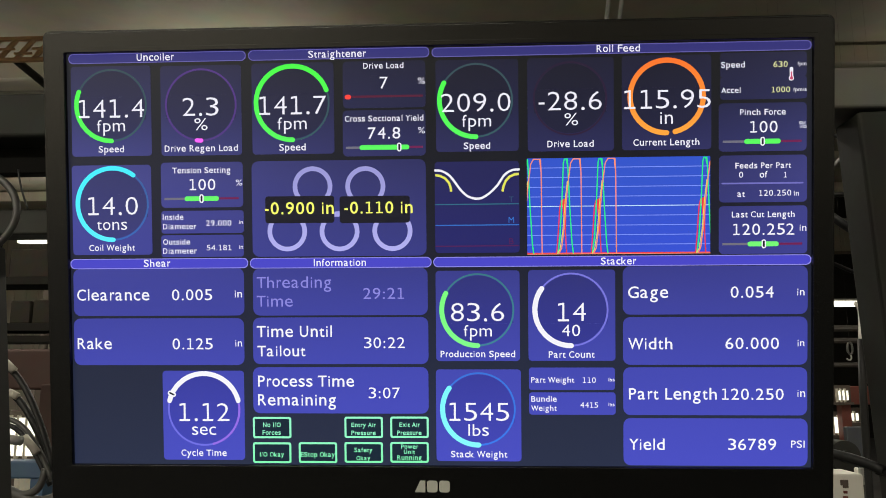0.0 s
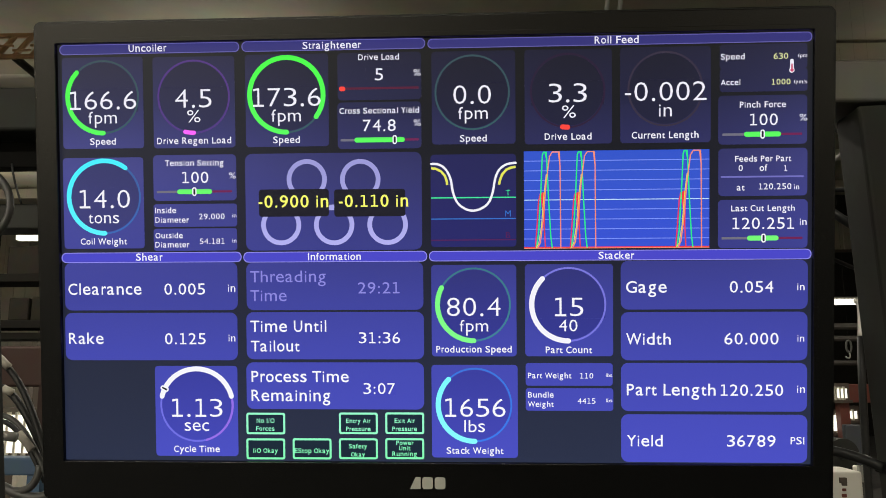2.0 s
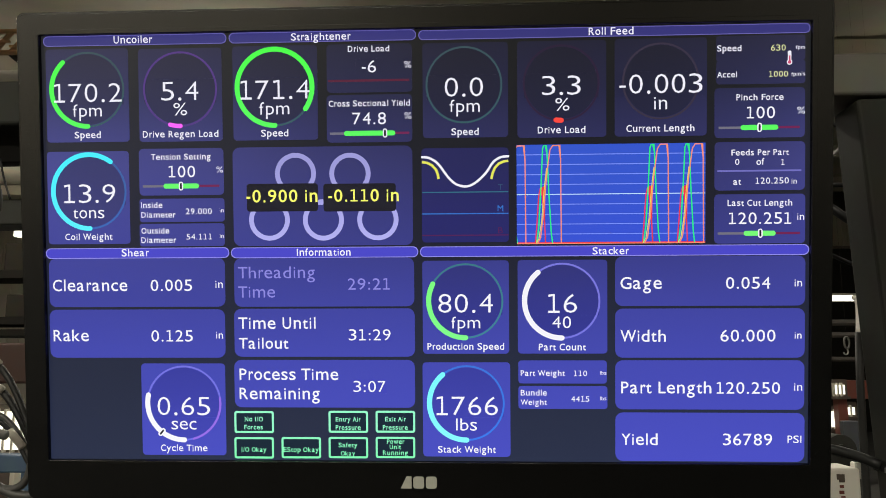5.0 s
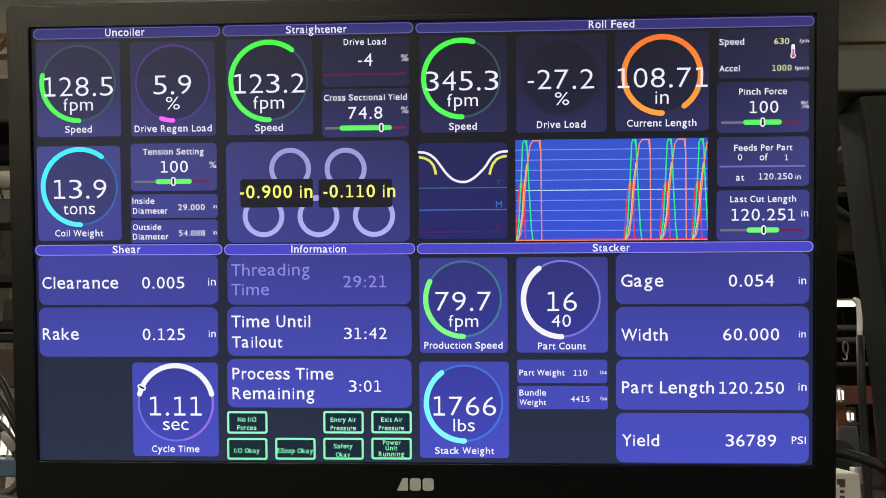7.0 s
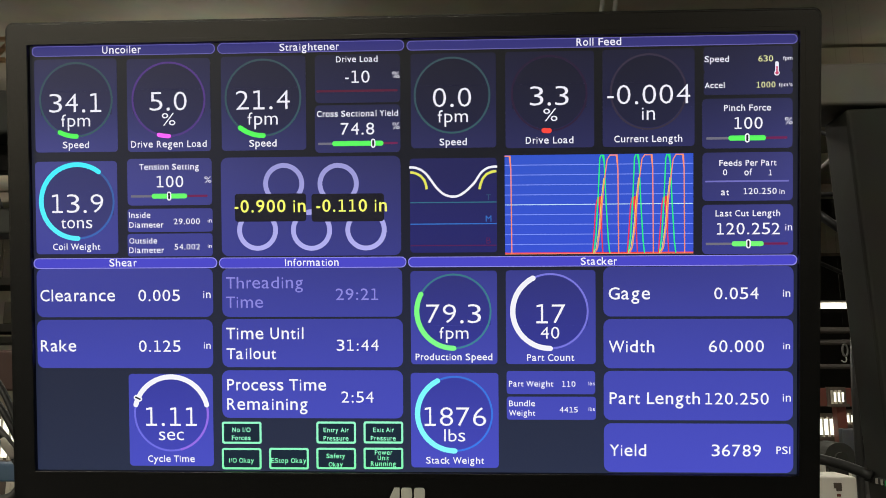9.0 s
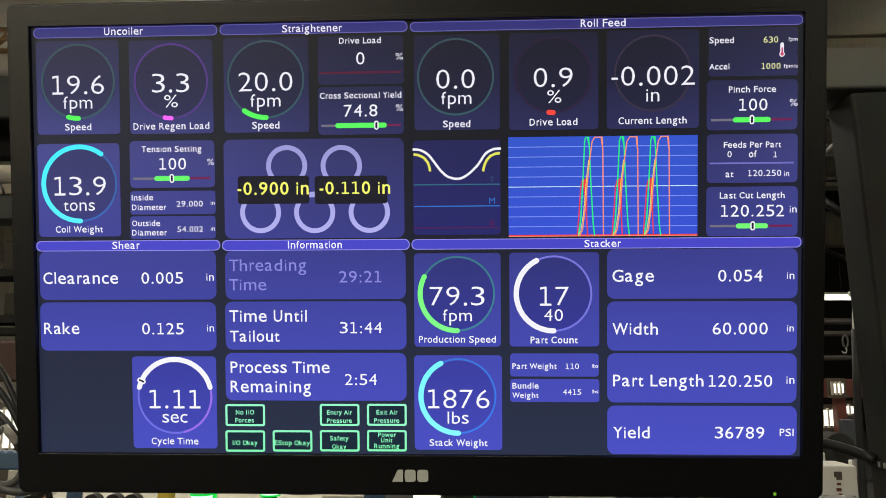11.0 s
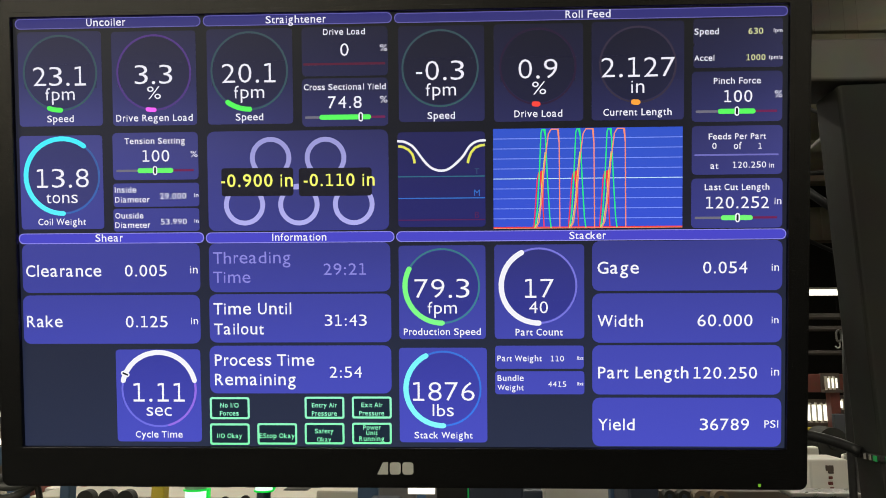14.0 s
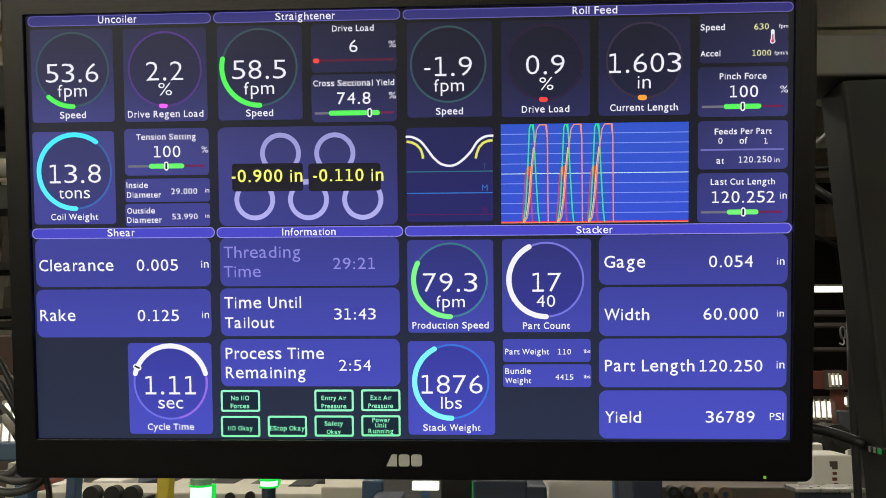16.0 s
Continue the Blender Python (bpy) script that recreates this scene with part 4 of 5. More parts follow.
g = gauge("stack_gauge", (1.24, -76.07, 61.52, -141.53), 31.42, -104.3, 25.6, -112.56, EM, 4, STACK, S_TBLUE, "bright blue panel with cyan stack weight dial")
arc(g, 31.42, -104.3, 25.6, 3.6, 0, 125, S_CYAN)
arc_moves(g, 31.42, -104.3, 25.6, 3.6, S_CYAN, scaled(STACK, 0.0815), 40.0, 80.0)
words(g, "lbs", 24.09, 38.57, -123.21, S_WHITE, "unit", -0.003)
words(g, "Stack Weight", 11.46, 51.4, -138.61, S_WHITE)
p = tile("part_weight_panel", 67.14, -74.75, 127.32, -90.58, 2.0)
words(p, "Part Weight", 68.67, 98.84, -85.26, S_WHITE)
words(p, "110", 104.62, 113.87, -85.38, S_WHITE, "value")
words(p, "lbs", 122.71, 126.93, -84.36, S_WHITE, "unit")
p = tile("bundle_weight_panel", 67.1, -92.36, 127.72, -108.14, 2.0)
words(p, "Bundle", 68.64, 86.46, -98.79, S_WHITE)
words(p, "Weight", 68.62, 86.45, -105.26, S_WHITE)
words(p, "4415", 103.07, 115.41, -102.95, S_WHITE, "value")
words(p, "lbs", 122.72, 126.95, -101.91, S_WHITE, "unit")
for name, rect, key, val, unit in (
        ("gage_panel", (132.97, -3.74, 259.7, -37.5), ("Gage", 136.44, 164.25, -25.79), ("0.054", 207.04, 236.38, -25.94), ("in", 252.48, 257.34, -24.49)),
        ("width_panel", (133.01, -39.29, 259.63, -72.8), ("Width", 136.49, 167.03, -61.77), ("60.000", 203.45, 240.03, -61.7), ("in", 252.77, 257.27, -59.74)),
        ("part_length_panel", (133.06, -74.61, 259.56, -108.25), ("Part Length", 136.92, 197.58, -97.05), ("120.250", 200.61, 243.3, -97.21), ("in", 252.69, 257.95, -95.15)),
        ("yield_strength_panel", (133.11, -110.46, 259.87, -143.84), ("Yield", 136.98, 161.52, -132.62), ("36789", 205.35, 238.29, -132.49), ("PSI", 248.46, 257.87, -130.71))):
    p = tile(name, *rect, 5.0)
    words(p, *key, S_WHITE)
    words(p, *val, S_WHITE, "value")
    words(p, *unit, S_WHITE, "unit")

# display sheet, frame and case
part("display_sheet", plate([[(-265.5, -147.5), (265.5, -147.5), (265.5, 154.5), (-265.5, 154.5)]] + WINDOWS, -0.3, -0.285), S_BACK, monitor, "dark navy display sheet")
bezel = part("bezel", plate([rounded(-277.1, -170.9, 274.8, 166.0, 4.0), rounded(-263.6, -145.3, 262.8, 152.6, 1.2)], -3.5, 12, 0.6), M_BEZEL, monitor, "matt black plastic bezel")
part("rim", plate([rounded(-278.5, -172.3, 276.2, 167.4, 5.0, 8), rounded(-276.9, -170.7, 274.6, 165.8, 4.0)], -2.7, 12.5, 0.5), M_BEZEL, bezel)
part("inner_lip", plate([rounded(-266.2, -147.9, 265.4, 155.2, 1.6), rounded(-263.4, -145.1, 262.6, 152.4, 1.2)], -4.0, -3.4, 0.25), M_BEZEL, bezel)
bm = box(bmesh.new(), -0.272, 0.0125, -0.165, 0.269, 0.085, 0.160, 0.012, 3)
part("back_shell", bm, M_BEZEL, monitor)
lx0, lz0, lx1, lz1 = -14.31, -163, 10.58, -154.62
s = (lx1 - lx0) / 63
h = lz1 - lz0
part("badge_bar", plate([[(lx0, lz0), (lx0 + 14 * s, lz0), (lx0 + 19 * s, lz0), (lx0 + 19 * s, lz1), (lx0 + 10 * s, lz1)]], -3.7, -3.5), M_LOGO, bezel, "pale grey printed badge shape")
part("badge_block", plate([rounded(lx0 + 22 * s, lz0, lx0 + 41 * s, lz1, 1.8)], -3.7, -3.5), M_LOGO, bezel)
part("badge_block", plate([rounded(lx0 + 44 * s, lz0, lx0 + 63 * s, lz1, 1.8)], -3.7, -3.5), M_LOGO, bezel)
part("power_led", plate([rounded(243.6, -170.4, 245.4, -168.4, 0.4)], -3.9, -3.5), S_LED, bezel, "small lit yellow-green power light")

# ---- the hall ----
M_FLOOR = surface("concrete", (0.032, 0.031, 0.029), 0.7, 0, 0.2, 3, 0.1)
M_DECK = surface("roof_deck", (0.42, 0.39, 0.31), 0.6, 0, 0.25, 2, 0.1, 0.3)
M_WALL = surface("wall_sheet", (0.48, 0.45, 0.38), 0.6, 0, 0.2, 2, 0.1, 0.25)
M_STEEL = surface("dark_painted_steel", (0.02, 0.02, 0.017), 0.6, 0, 0.3, 30, 0.15, 0.25, 0.3)
M_SHADE = surface("shaded_dusty_steel", (0.006, 0.0056, 0.005), 0.7, 0, 0.3, 30, 0.15, 0.3, 0.12)
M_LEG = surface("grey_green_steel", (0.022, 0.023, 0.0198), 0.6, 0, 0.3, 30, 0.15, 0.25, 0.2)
# brighter copy of the leg steel: the right beam's light set in its colour
M_BEAM = surface("lit_beam_steel", (0.095, 0.09, 0.078), 0.45, 0, 0.3, 30, 0.15, 0.25)
M_GREY = surface("grey_conduit", (0.34, 0.34, 0.31), 0.4, 0.3, 0.2, 60, 0.05)
M_HOSE = surface("grey_hose", (0.065, 0.065, 0.06), 0.4, 0, 0.2, 90, 0.1)
M_BLUE = surface("blue_machine_paint", (0.035, 0.08, 0.15), 0.45, 0, 0.2, 20, 0.1, 0.25)
M_NAVY = surface("navy_cabinet_paint", (0.02, 0.03, 0.055), 0.5, 0, 0.2, 20, 0.1)
M_YELLOW = surface("yellow_guard_paint", (0.62, 0.47, 0.03), 0.5, 0, 0.2, 20, 0.1)
M_RED = surface("red_oxide_steel", (0.17, 0.045, 0.03), 0.6, 0, 0.25, 12, 0.1, 0.3)
M_ORANGE = surface("faded_orange_rack_paint", (0.42, 0.25, 0.12), 0.55, 0, 0.25, 12, 0.1)
M_CARTON = surface("cardboard", (0.16, 0.12, 0.075), 0.8, 0, 0.25, 15, 0.1)
M_CREAM = surface("cream_machine_paint", (0.55, 0.52, 0.43), 0.45, 0, 0.15, 20, 0.05)
M_WHITE = surface("white_plate", (0.78, 0.75, 0.68), 0.5, 0, 0.2, 14, 0.05)
M_ZINC = surface("bare_steel", (0.42, 0.41, 0.39), 0.3, 0.85, 0.25, 60, 0.05)
# cartons, crate and shelves darkened: the far bay's dimness is in their colour
M_DUSK = surface("dimmed_cardboard", (0.026, 0.022, 0.017), 0.85, 0, 0.5, 9, 0.1, 0.7, 0.1)
M_OXIDE = surface("dimmed_red_steel", (0.04, 0.015, 0.010), 0.6, 0, 0.3, 9, 0.1, 0.35)
M_GLOOM = surface("dimmed_steel", (0.012, 0.011, 0.009), 0.75, 0, 0.3, 9, 0.1, 0.4, 0.1)
M_BROWN = surface("brown_shelf_steel", (0.09, 0.07, 0.055), 0.6, 0, 0.25, 12, 0.1)
M_PIPE = surface("dark_pipe", (0.03, 0.024, 0.019), 0.6, 0, 0.3, 12, 0.1, 0.4)
M_TUBE = screen("lamp_glow", (0, (255, 250, 228)), gain=1.6)
M_DAY = screen("daylight_sheet", (0, (250, 244, 224)), gain=1.6)
M_GLOW = screen("green_lamp_glow", (0, (10, 225, 70)), gain=1.0)
M_CORE = screen("green_lamp_core", (0, (228, 255, 236)), gain=1.2)
M_PALE = surface("pale_green_lens", (0.25, 0.42, 0.28), 0.35, 0, 0.1, 30, 0.02)
M_DIMGREEN = screen("dim_green_glow", (0, (12, 120, 52)))
M_TAGGLOW = screen("green_tag_glow", (0, (24, 110, 50)))


def setting(name, bm, material, label, category):
    return tagged(part(name, bm, material, None), label, category, kind="structure")


setting("floor", box(bmesh.new(), -16, -14, -0.2, 16, 24, 0), M_FLOOR, "worn grey concrete hall floor", "floor")
bm = bmesh.new()
box(bm, -16, -14, 7.05, 16, 24, 7.2)
for k in range(12):
    y = -12.5 + k * 3.0
    box(bm, -16, y, 6.7, 16, y + 0.12, 6.98)
setting("ceiling", bm, M_DECK, "dim ribbed steel roof deck on purlins", "ceiling")
for name, rect in (("wall_west", (-16.2, -14, 0, -16, 24, 7.2)), ("wall_east", (16, -14, 0, 16.2, 24, 7.2)), ("wall_south", (-16, -14.2, 0, 16, -14, 7.2))):
    setting(name, box(bmesh.new(), *rect), M_WALL, "beige sheet-metal hall wall", "wall")
far = box(bmesh.new(), -16, 24, 0, 16, 24.2, 7.2)
for k in range(80):
    box(far, -16 + k * 0.4, 23.96, 0, -15.75 + k * 0.4, 24, 7.2)
setting("wall_north", far, M_WALL, "beige ribbed sheet-metal hall wall", "wall")

# sheet, rail and girder are added stand-ins for an unclear dark mass
setting("wall_dark_mass", box(bmesh.new(), 7.6, 22.0, 0, 15.98, 22.15, 5.2), M_GLOOM, "dark brown sheet standing in for the dark mass at the hall's end", "wall")
setting("trim_dark_mass", box(bmesh.new(), 7.6, 21.95, 5.2, 15.98, 22.17, 5.28), M_BROWN, "brown rail along the top of the dark sheet", "trim")
setting("girder", box(bmesh.new(), 7.6, 21.0, 6.12, 15.98, 21.3, 6.68, 0.02), M_GLOOM, "dark band standing in for the dark mass under the roof", "girder")


def simple(name, rect, y0, y1, material, label, category, bevel=0.006, group="", down=None):
    """A boxy thing given by its face: x and z of two corners; down: it reaches to that height."""
    x0, z0, x1, z1 = rect
    ob = thing(name, (x0 + x1) / 2, y0, z0 if down is None else down, label, category, group)
    h = z1 - (z0 if down is None else down)
    part("body", box(bmesh.new(), (x0 - x1) / 2, 0, 0, (x1 - x0) / 2, y1 - y0, h, bevel), material, ob)
    return ob, (x1 - x0), h


# hall lamps, all out of view: trough and tubes under the roof
def hall_lamp(x, y):
    ob = thing("hall_lamp", x, y, 5.56, "white steel trough lamp with lit tubes", "ceiling lamp", "hall lamps")
    part("trough", box(bmesh.new(), -0.62, -0.14, 0.02, 0.62, 0.14, 0.1, 0.01), M_WHITE, ob)
    for dx in (-0.07, 0.07):
        part("tube", tube(bmesh.new(), [(-0.58, dx, 0.0), (0.58, dx, 0.0)], 0.014, 8), M_TUBE, ob)
    for dx in (-0.5, 0.5):
        part("hanger", tube(bmesh.new(), [(dx, 0, 0.1), (dx, 0, 1.50)], 0.0006, 6), M_STEEL, ob)


for lx, ly in LAMPS:
    hall_lamp(lx, ly)


def strip_lamp(rect, y):
    x0, z0, x1, z1 = rect
    ob = thing("strip_lamp", (x0 + x1) / 2, y, z0, "long lit white strip lamp hung from the roof", "ceiling lamp", "strip lamps")
    w = (x1 - x0) / 2
    part("tube", box(bmesh.new(), -w, -0.1, 0, w, 0.1, z1 - z0, 0.02), M_TUBE, ob)
    part("trough", box(bmesh.new(), -w - 0.02, -0.13, z1 - z0, w + 0.02, 0.13, z1 - z0 + 0.05, 0.01), M_WHITE, ob)
    for k in (-0.8, 0.8):
        part("hanger", tube(bmesh.new(), [(k * w, 0, z1 - z0 + 0.05), (k * w, 0, 7.06 - z0)], 0.0008, 6), M_STEEL, ob)


strip_lamp((-11.608, 5.000, -10.358, 5.190), 18)
strip_lamp((8.784, 3.496, 9.984, 3.639), 20)

# ---- the steel stand that carries the monitor ----
stand = thing("monitor_stand", 0.5, 0.25, 0, "dark painted steel stand of tubes behind the monitor", "stand")


def member(name, a, b, w, d, material, label="", parent=None, skew=0.0):
    """A square tube from a to b, w across and d deep."""
    a, b = Vector(a), Vector(b)
    axis = (b - a).normalized()
    side = axis.cross(Vector((0, 1, 0))).normalized()
    deep = side.cross(axis)
    m = Matrix((side, deep, axis)).transposed().to_4x4()
    bm = box(bmesh.new(), -w / 2, -d / 2, 0, w / 2, d / 2, (b - a).length, min(w, d) * 0.08, 3)
    ob = part(name, bm, material, parent or stand, label)
    ob.matrix_local = Matrix.Translation(-(parent or stand).location) @ Matrix.Translation(a) @ m
    return ob


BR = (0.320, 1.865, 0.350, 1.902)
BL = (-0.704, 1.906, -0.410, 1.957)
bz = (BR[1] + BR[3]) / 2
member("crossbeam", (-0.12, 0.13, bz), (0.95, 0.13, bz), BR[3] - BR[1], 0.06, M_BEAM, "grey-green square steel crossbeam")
lz = (BL[1] + BL[3]) / 2
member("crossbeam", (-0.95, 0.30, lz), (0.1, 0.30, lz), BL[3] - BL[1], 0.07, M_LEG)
# strip painted near-black as the left crossbeam's underside in shade
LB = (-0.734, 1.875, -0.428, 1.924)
member("beam_underside", (-0.95, 0.316, (LB[1] + LB[3]) / 2), (0.1, 0.316, (LB[1] + LB[3]) / 2), LB[3] - LB[1], 0.02, M_SHADE, "near-black strip for the beam's shaded underside, dusty steel")
LC = (-0.757, 1.809, -0.444, 1.840)
member("rail", (-0.95, 0.36, (LC[1] + LC[3]) / 2), (0.1, 0.36, (LC[1] + LC[3]) / 2), LC[3] - LC[1], 0.04, M_STEEL)
# right leg: a broad dark face with a narrow lit face beside it
fx = 0.356
member("leg", (fx + 0.062, 0.1215, BR[1] - 0.001), (fx + 0.125, 0.1215, 0), 0.13, 0.043, M_LEG, "broad grey-green steel leg")
member("leg", (-0.85, 0.33, bz), (-0.85, 0.33, 0), 0.12, 0.10, M_STEEL)
member("upright", (-0.531, 0.300, 1.786), (-0.494, 0.300, 1.489), 0.03, 0.03, M_STEEL)
member("mount_post", (0.0, 0.19, 1.62), (0.0, 0.19, bz + 0.02), 0.09, 0.055, M_STEEL)
member("mount_arm", (0.0, 0.075, 1.735), (0.0, 0.165, 1.735), 0.06, 0.06, M_STEEL)
member("mount_plate", (0.0, 0.082, 1.66), (0.0, 0.082, 1.80), 0.12, 0.012, M_STEEL)
member("foot_plate", (fx + 0.125, 0.12, 0.0), (fx + 0.125, 0.12, 0.015), 0.3, 0.22, M_STEEL)
# band with a striped tag on the leg
fb = fx + 0.007
part("leg_band", box(bmesh.new(), fb - 0.5015, 0.0985 - 0.25, 1.5595, fb + 0.1315 - 0.5, 0.1445 - 0.25, 1.5650, 0.0015), M_LEG, stand, "thin clamp band round the leg")
# the green tags are no lamps: their brightness is an added glow
for dx, w, m in ((0.002, 0.004, M_TAGGLOW), (0.009, 0.001, M_GREY), (0.014, 0.003, M_TAGGLOW), (0.024, 0.004, M_TAGGLOW)):
    part("tag", box(bmesh.new(), fb + dx - 0.5, 0.0972 - 0.25, 1.5602, fb + dx + w - 0.5, 0.0988 - 0.25, 1.5643), m, stand, "small green tag" if m is M_TAGGLOW else "small grey tag")
for y, w, m in ((0.104, 0.004, M_TAGGLOW), (0.113, 0.0015, M_GREY), (0.121, 0.0015, M_GREY)):
    part("tag", box(bmesh.new(), fb - 0.5028, y - 0.25, 1.5602, fb - 0.5012, y + w - 0.25, 1.5643), m, stand, "small green tag" if m is M_TAGGLOW else "small grey tag")


# ---- cables and hoses ----
def cable(name, pts, r, material, label, category="cable", group=""):
    p0 = Vector(pts[0])
    ob = thing(name, *p0, label, category, group)
    part("sheath", tube(bmesh.new(), [Vector(p) - p0 for p in pts], r, 10), material, ob, smooth=True)
    return ob


cable("hose", bow((-0.542, 0.270, 1.870), (-0.478, 0.270, 1.869), (-0.453, 0.270, 1.805), (-0.513, 0.270, 1.774), 20), 0.0042, M_HOSE, "grey flexible hose looped over the rail", "hose")
cable("wire", bow((-0.501, 0.300, 1.878), (-0.497, 0.300, 1.858), (-0.491, 0.300, 1.844), (-0.485, 0.300, 1.830), 8), 0.0012, M_RUBBER, "thin black wire hanging from the beam")
for i, (a, b, c, d, r, m) in enumerate((
        ((-0.620, 0.500, 1.656), (-0.595, 0.500, 1.643), (-0.570, 0.500, 1.601), (-0.540, 0.500, 1.519), 0.0044, M_RUBBER),
        ((-0.631, 0.520, 1.623), (-0.601, 0.520, 1.615), (-0.575, 0.520, 1.562), (-0.547, 0.520, 1.509), 0.0048, M_RUBBER),
        ((-0.615, 0.500, 1.584), (-0.590, 0.500, 1.586), (-0.566, 0.500, 1.556), (-0.541, 0.500, 1.504), 0.0036, M_HOSE),
        ((-0.637, 0.540, 1.574), (-0.616, 0.540, 1.574), (-0.595, 0.540, 1.545), (-0.565, 0.540, 1.492), 0.0036, M_RUBBER),
        ((-0.609, 0.500, 1.495), (-0.579, 0.500, 1.479), (-0.553, 0.500, 1.483), (-0.552, 0.500, 1.519), 0.0052, M_HOSE),
        ((-0.599, 0.500, 1.492), (-0.574, 0.500, 1.476), (-0.543, 0.500, 1.472), (-0.524, 0.500, 1.491), 0.0062, M_HOSE),
        ((-0.609, 0.520, 1.467), (-0.582, 0.520, 1.454), (-0.554, 0.520, 1.459), (-0.533, 0.520, 1.479), 0.006, M_HOSE),
        ((-0.533, 0.520, 1.488), (-0.528, 0.520, 1.473), (-0.520, 0.520, 1.459), (-0.525, 0.520, 1.423), 0.004, M_RUBBER))):
    run = [(-0.80, 0.36, a[2] + 0.01), *bow(a, b, c, d)] if i != 7 else bow(a, b, c, d) + [(d[0], d[1], 0.0)]
    cable("cable", run, r, m, "black cable bending down behind the monitor" if m is M_RUBBER else "grey hose bending behind the monitor", "cable", "cable bundle")
# pale cable ends
for a, b in (((-0.619, 0.495, 1.662), (-0.604, 0.495, 1.649)), ((-0.579, 0.490, 1.562), (-0.559, 0.490, 1.541)), ((-0.621, 0.515, 1.620), (-0.608, 0.515, 1.614))):
    cable("cable_end", [a, b], 0.0052, M_CREAM, "short pale cable sleeve in the bundle")
cable("cable_end", [(-0.607, 0.470, 1.562), (-0.570, 0.470, 1.558)], 0.0062, M_GREY, "grey cable connector in the bundle")
cable("hose", bow((0.290, 0.160, 1.577), (0.318, 0.158, 1.580), (0.342, 0.150, 1.576), (0.361, 0.128, 1.565), 14), 0.0042, M_RUBBER, "black rubber hose crossing to the leg", "hose")
# conduit elbow
pc = bow((0.672, 0.800, 1.764), (0.680, 0.800, 1.765), (0.682, 0.800, 1.757), (0.676, 0.800, 1.703), 14)
cable("conduit", pc, 0.0045, M_WHITE, "pale grey conduit elbow", "conduit")
cable("hose", [(0.677, 0.800, 1.705), (0.672, 0.800, 1.620), (0.669, 0.800, 1.519), (0.666, 0.800, 1.360), (0.56, 0.8, 0.0)], 0.0062, M_RUBBER, "black sleeve over the conduit", "hose")
for a, b in (((0.520, 2.200, 2.987), (0.549, 2.200, 3.194)), ((0.569, 2.200, 2.986), (0.598, 2.200, 3.193))):
    rise = Vector(b) - Vector(a)
    top = Vector(b) + rise * ((7.06 - b[2]) / rise.z)
    cable("conduit", [Vector(a) - (Vector(b) - Vector(a)) * 2, top], 0.009, M_GREY, "pale grey conduit rising to the roof", "conduit", "conduits to the roof")
for a, b, r in (((0.401, 0.268, 1.900), (0.443, 0.275, 1.887), 0.002), ((0.400, 0.275, 1.831), (0.443, 0.275, 1.836), 0.0025), ((0.398, 0.275, 1.813), (0.445, 0.275, 1.781), 0.0045), ((0.395, 0.275, 1.761), (0.446, 0.275, 1.741), 0.002)):
    cable("cable", [a, (Vector(a) + Vector(b)) / 2 + Vector((0, 0, -0.002)), b], r, M_RUBBER, "loose black cable behind the monitor", "cable", "loose cables")
cable("cable", bow((0.412, 0.300, 1.863), (0.429, 0.300, 1.870), (0.428, 0.300, 1.884), (0.443, 0.268, 1.880), 12), 0.0018, M_GREY, "loose pale cable loop behind the monitor", "cable", "loose cables")

# ---- far goods seen beside the monitor ----
def rack():
    x0, z0, x1, z1 = -7.735, 5.888, -5.537, 6.23
    ob = thing("pallet_rack", x0, 9, 0, "orange steel pallet rack with lattice beam", "rack")
    w, h = x1 - x0, z1 - z0
    for z in (z0, z1 - 0.04):
        part("rail", box(bmesh.new(), 0, 0, z, w, 0.06, z + 0.05), M_ORANGE, ob)
    n = 9
    for k in range(n):
        a = k / n * w
        bar = tube(bmesh.new(), [(a, 0.03, z0 + 0.02), (a + w / n, 0.03, z1 - 0.02)], 0.035, 6)
        part("lattice_bar", bar, M_ORANGE, ob)
        bar = tube(bmesh.new(), [(a, 0.0, z0 + h * (0.3 + 0.2 * (k % 2))), (a + w / n, 0.0, z0 + h * (0.3 + 0.2 * (k % 2)))], 0.018, 6)
        part("lattice_bar", bar, M_ORANGE, ob)
    for a in (0, w - 0.08):
        part("upright", box(bmesh.new(), a, 0.07, 0, a + 0.08, 0.15, z1), M_BROWN, ob)


rack()
x0, z0, x1, z1 = -7.617, 5.865, -6.30, 6.34
pb = thing("roof_brace", x0, 10, z0, "dark diagonal roof brace with conduit", "brace")
part("brace", tube(bmesh.new(), [(0.55 * (x1 - x0), 0, z1 - z0), (x1 - x0, 0, 0)], 0.06, 8), M_STEEL, pb)
part("pipe", tube(bmesh.new(), [(-2, 0.1, 0.04), (x1 - x0 + 1, 0.1, 0.0)], 0.022, 8), M_GREY, pb)
part("hanger", tube(bmesh.new(), [(-1.5, 0.1, 0.02), (-1.5, 0.1, 7.06 - z0)], 0.02, 6), M_STEEL, pb)


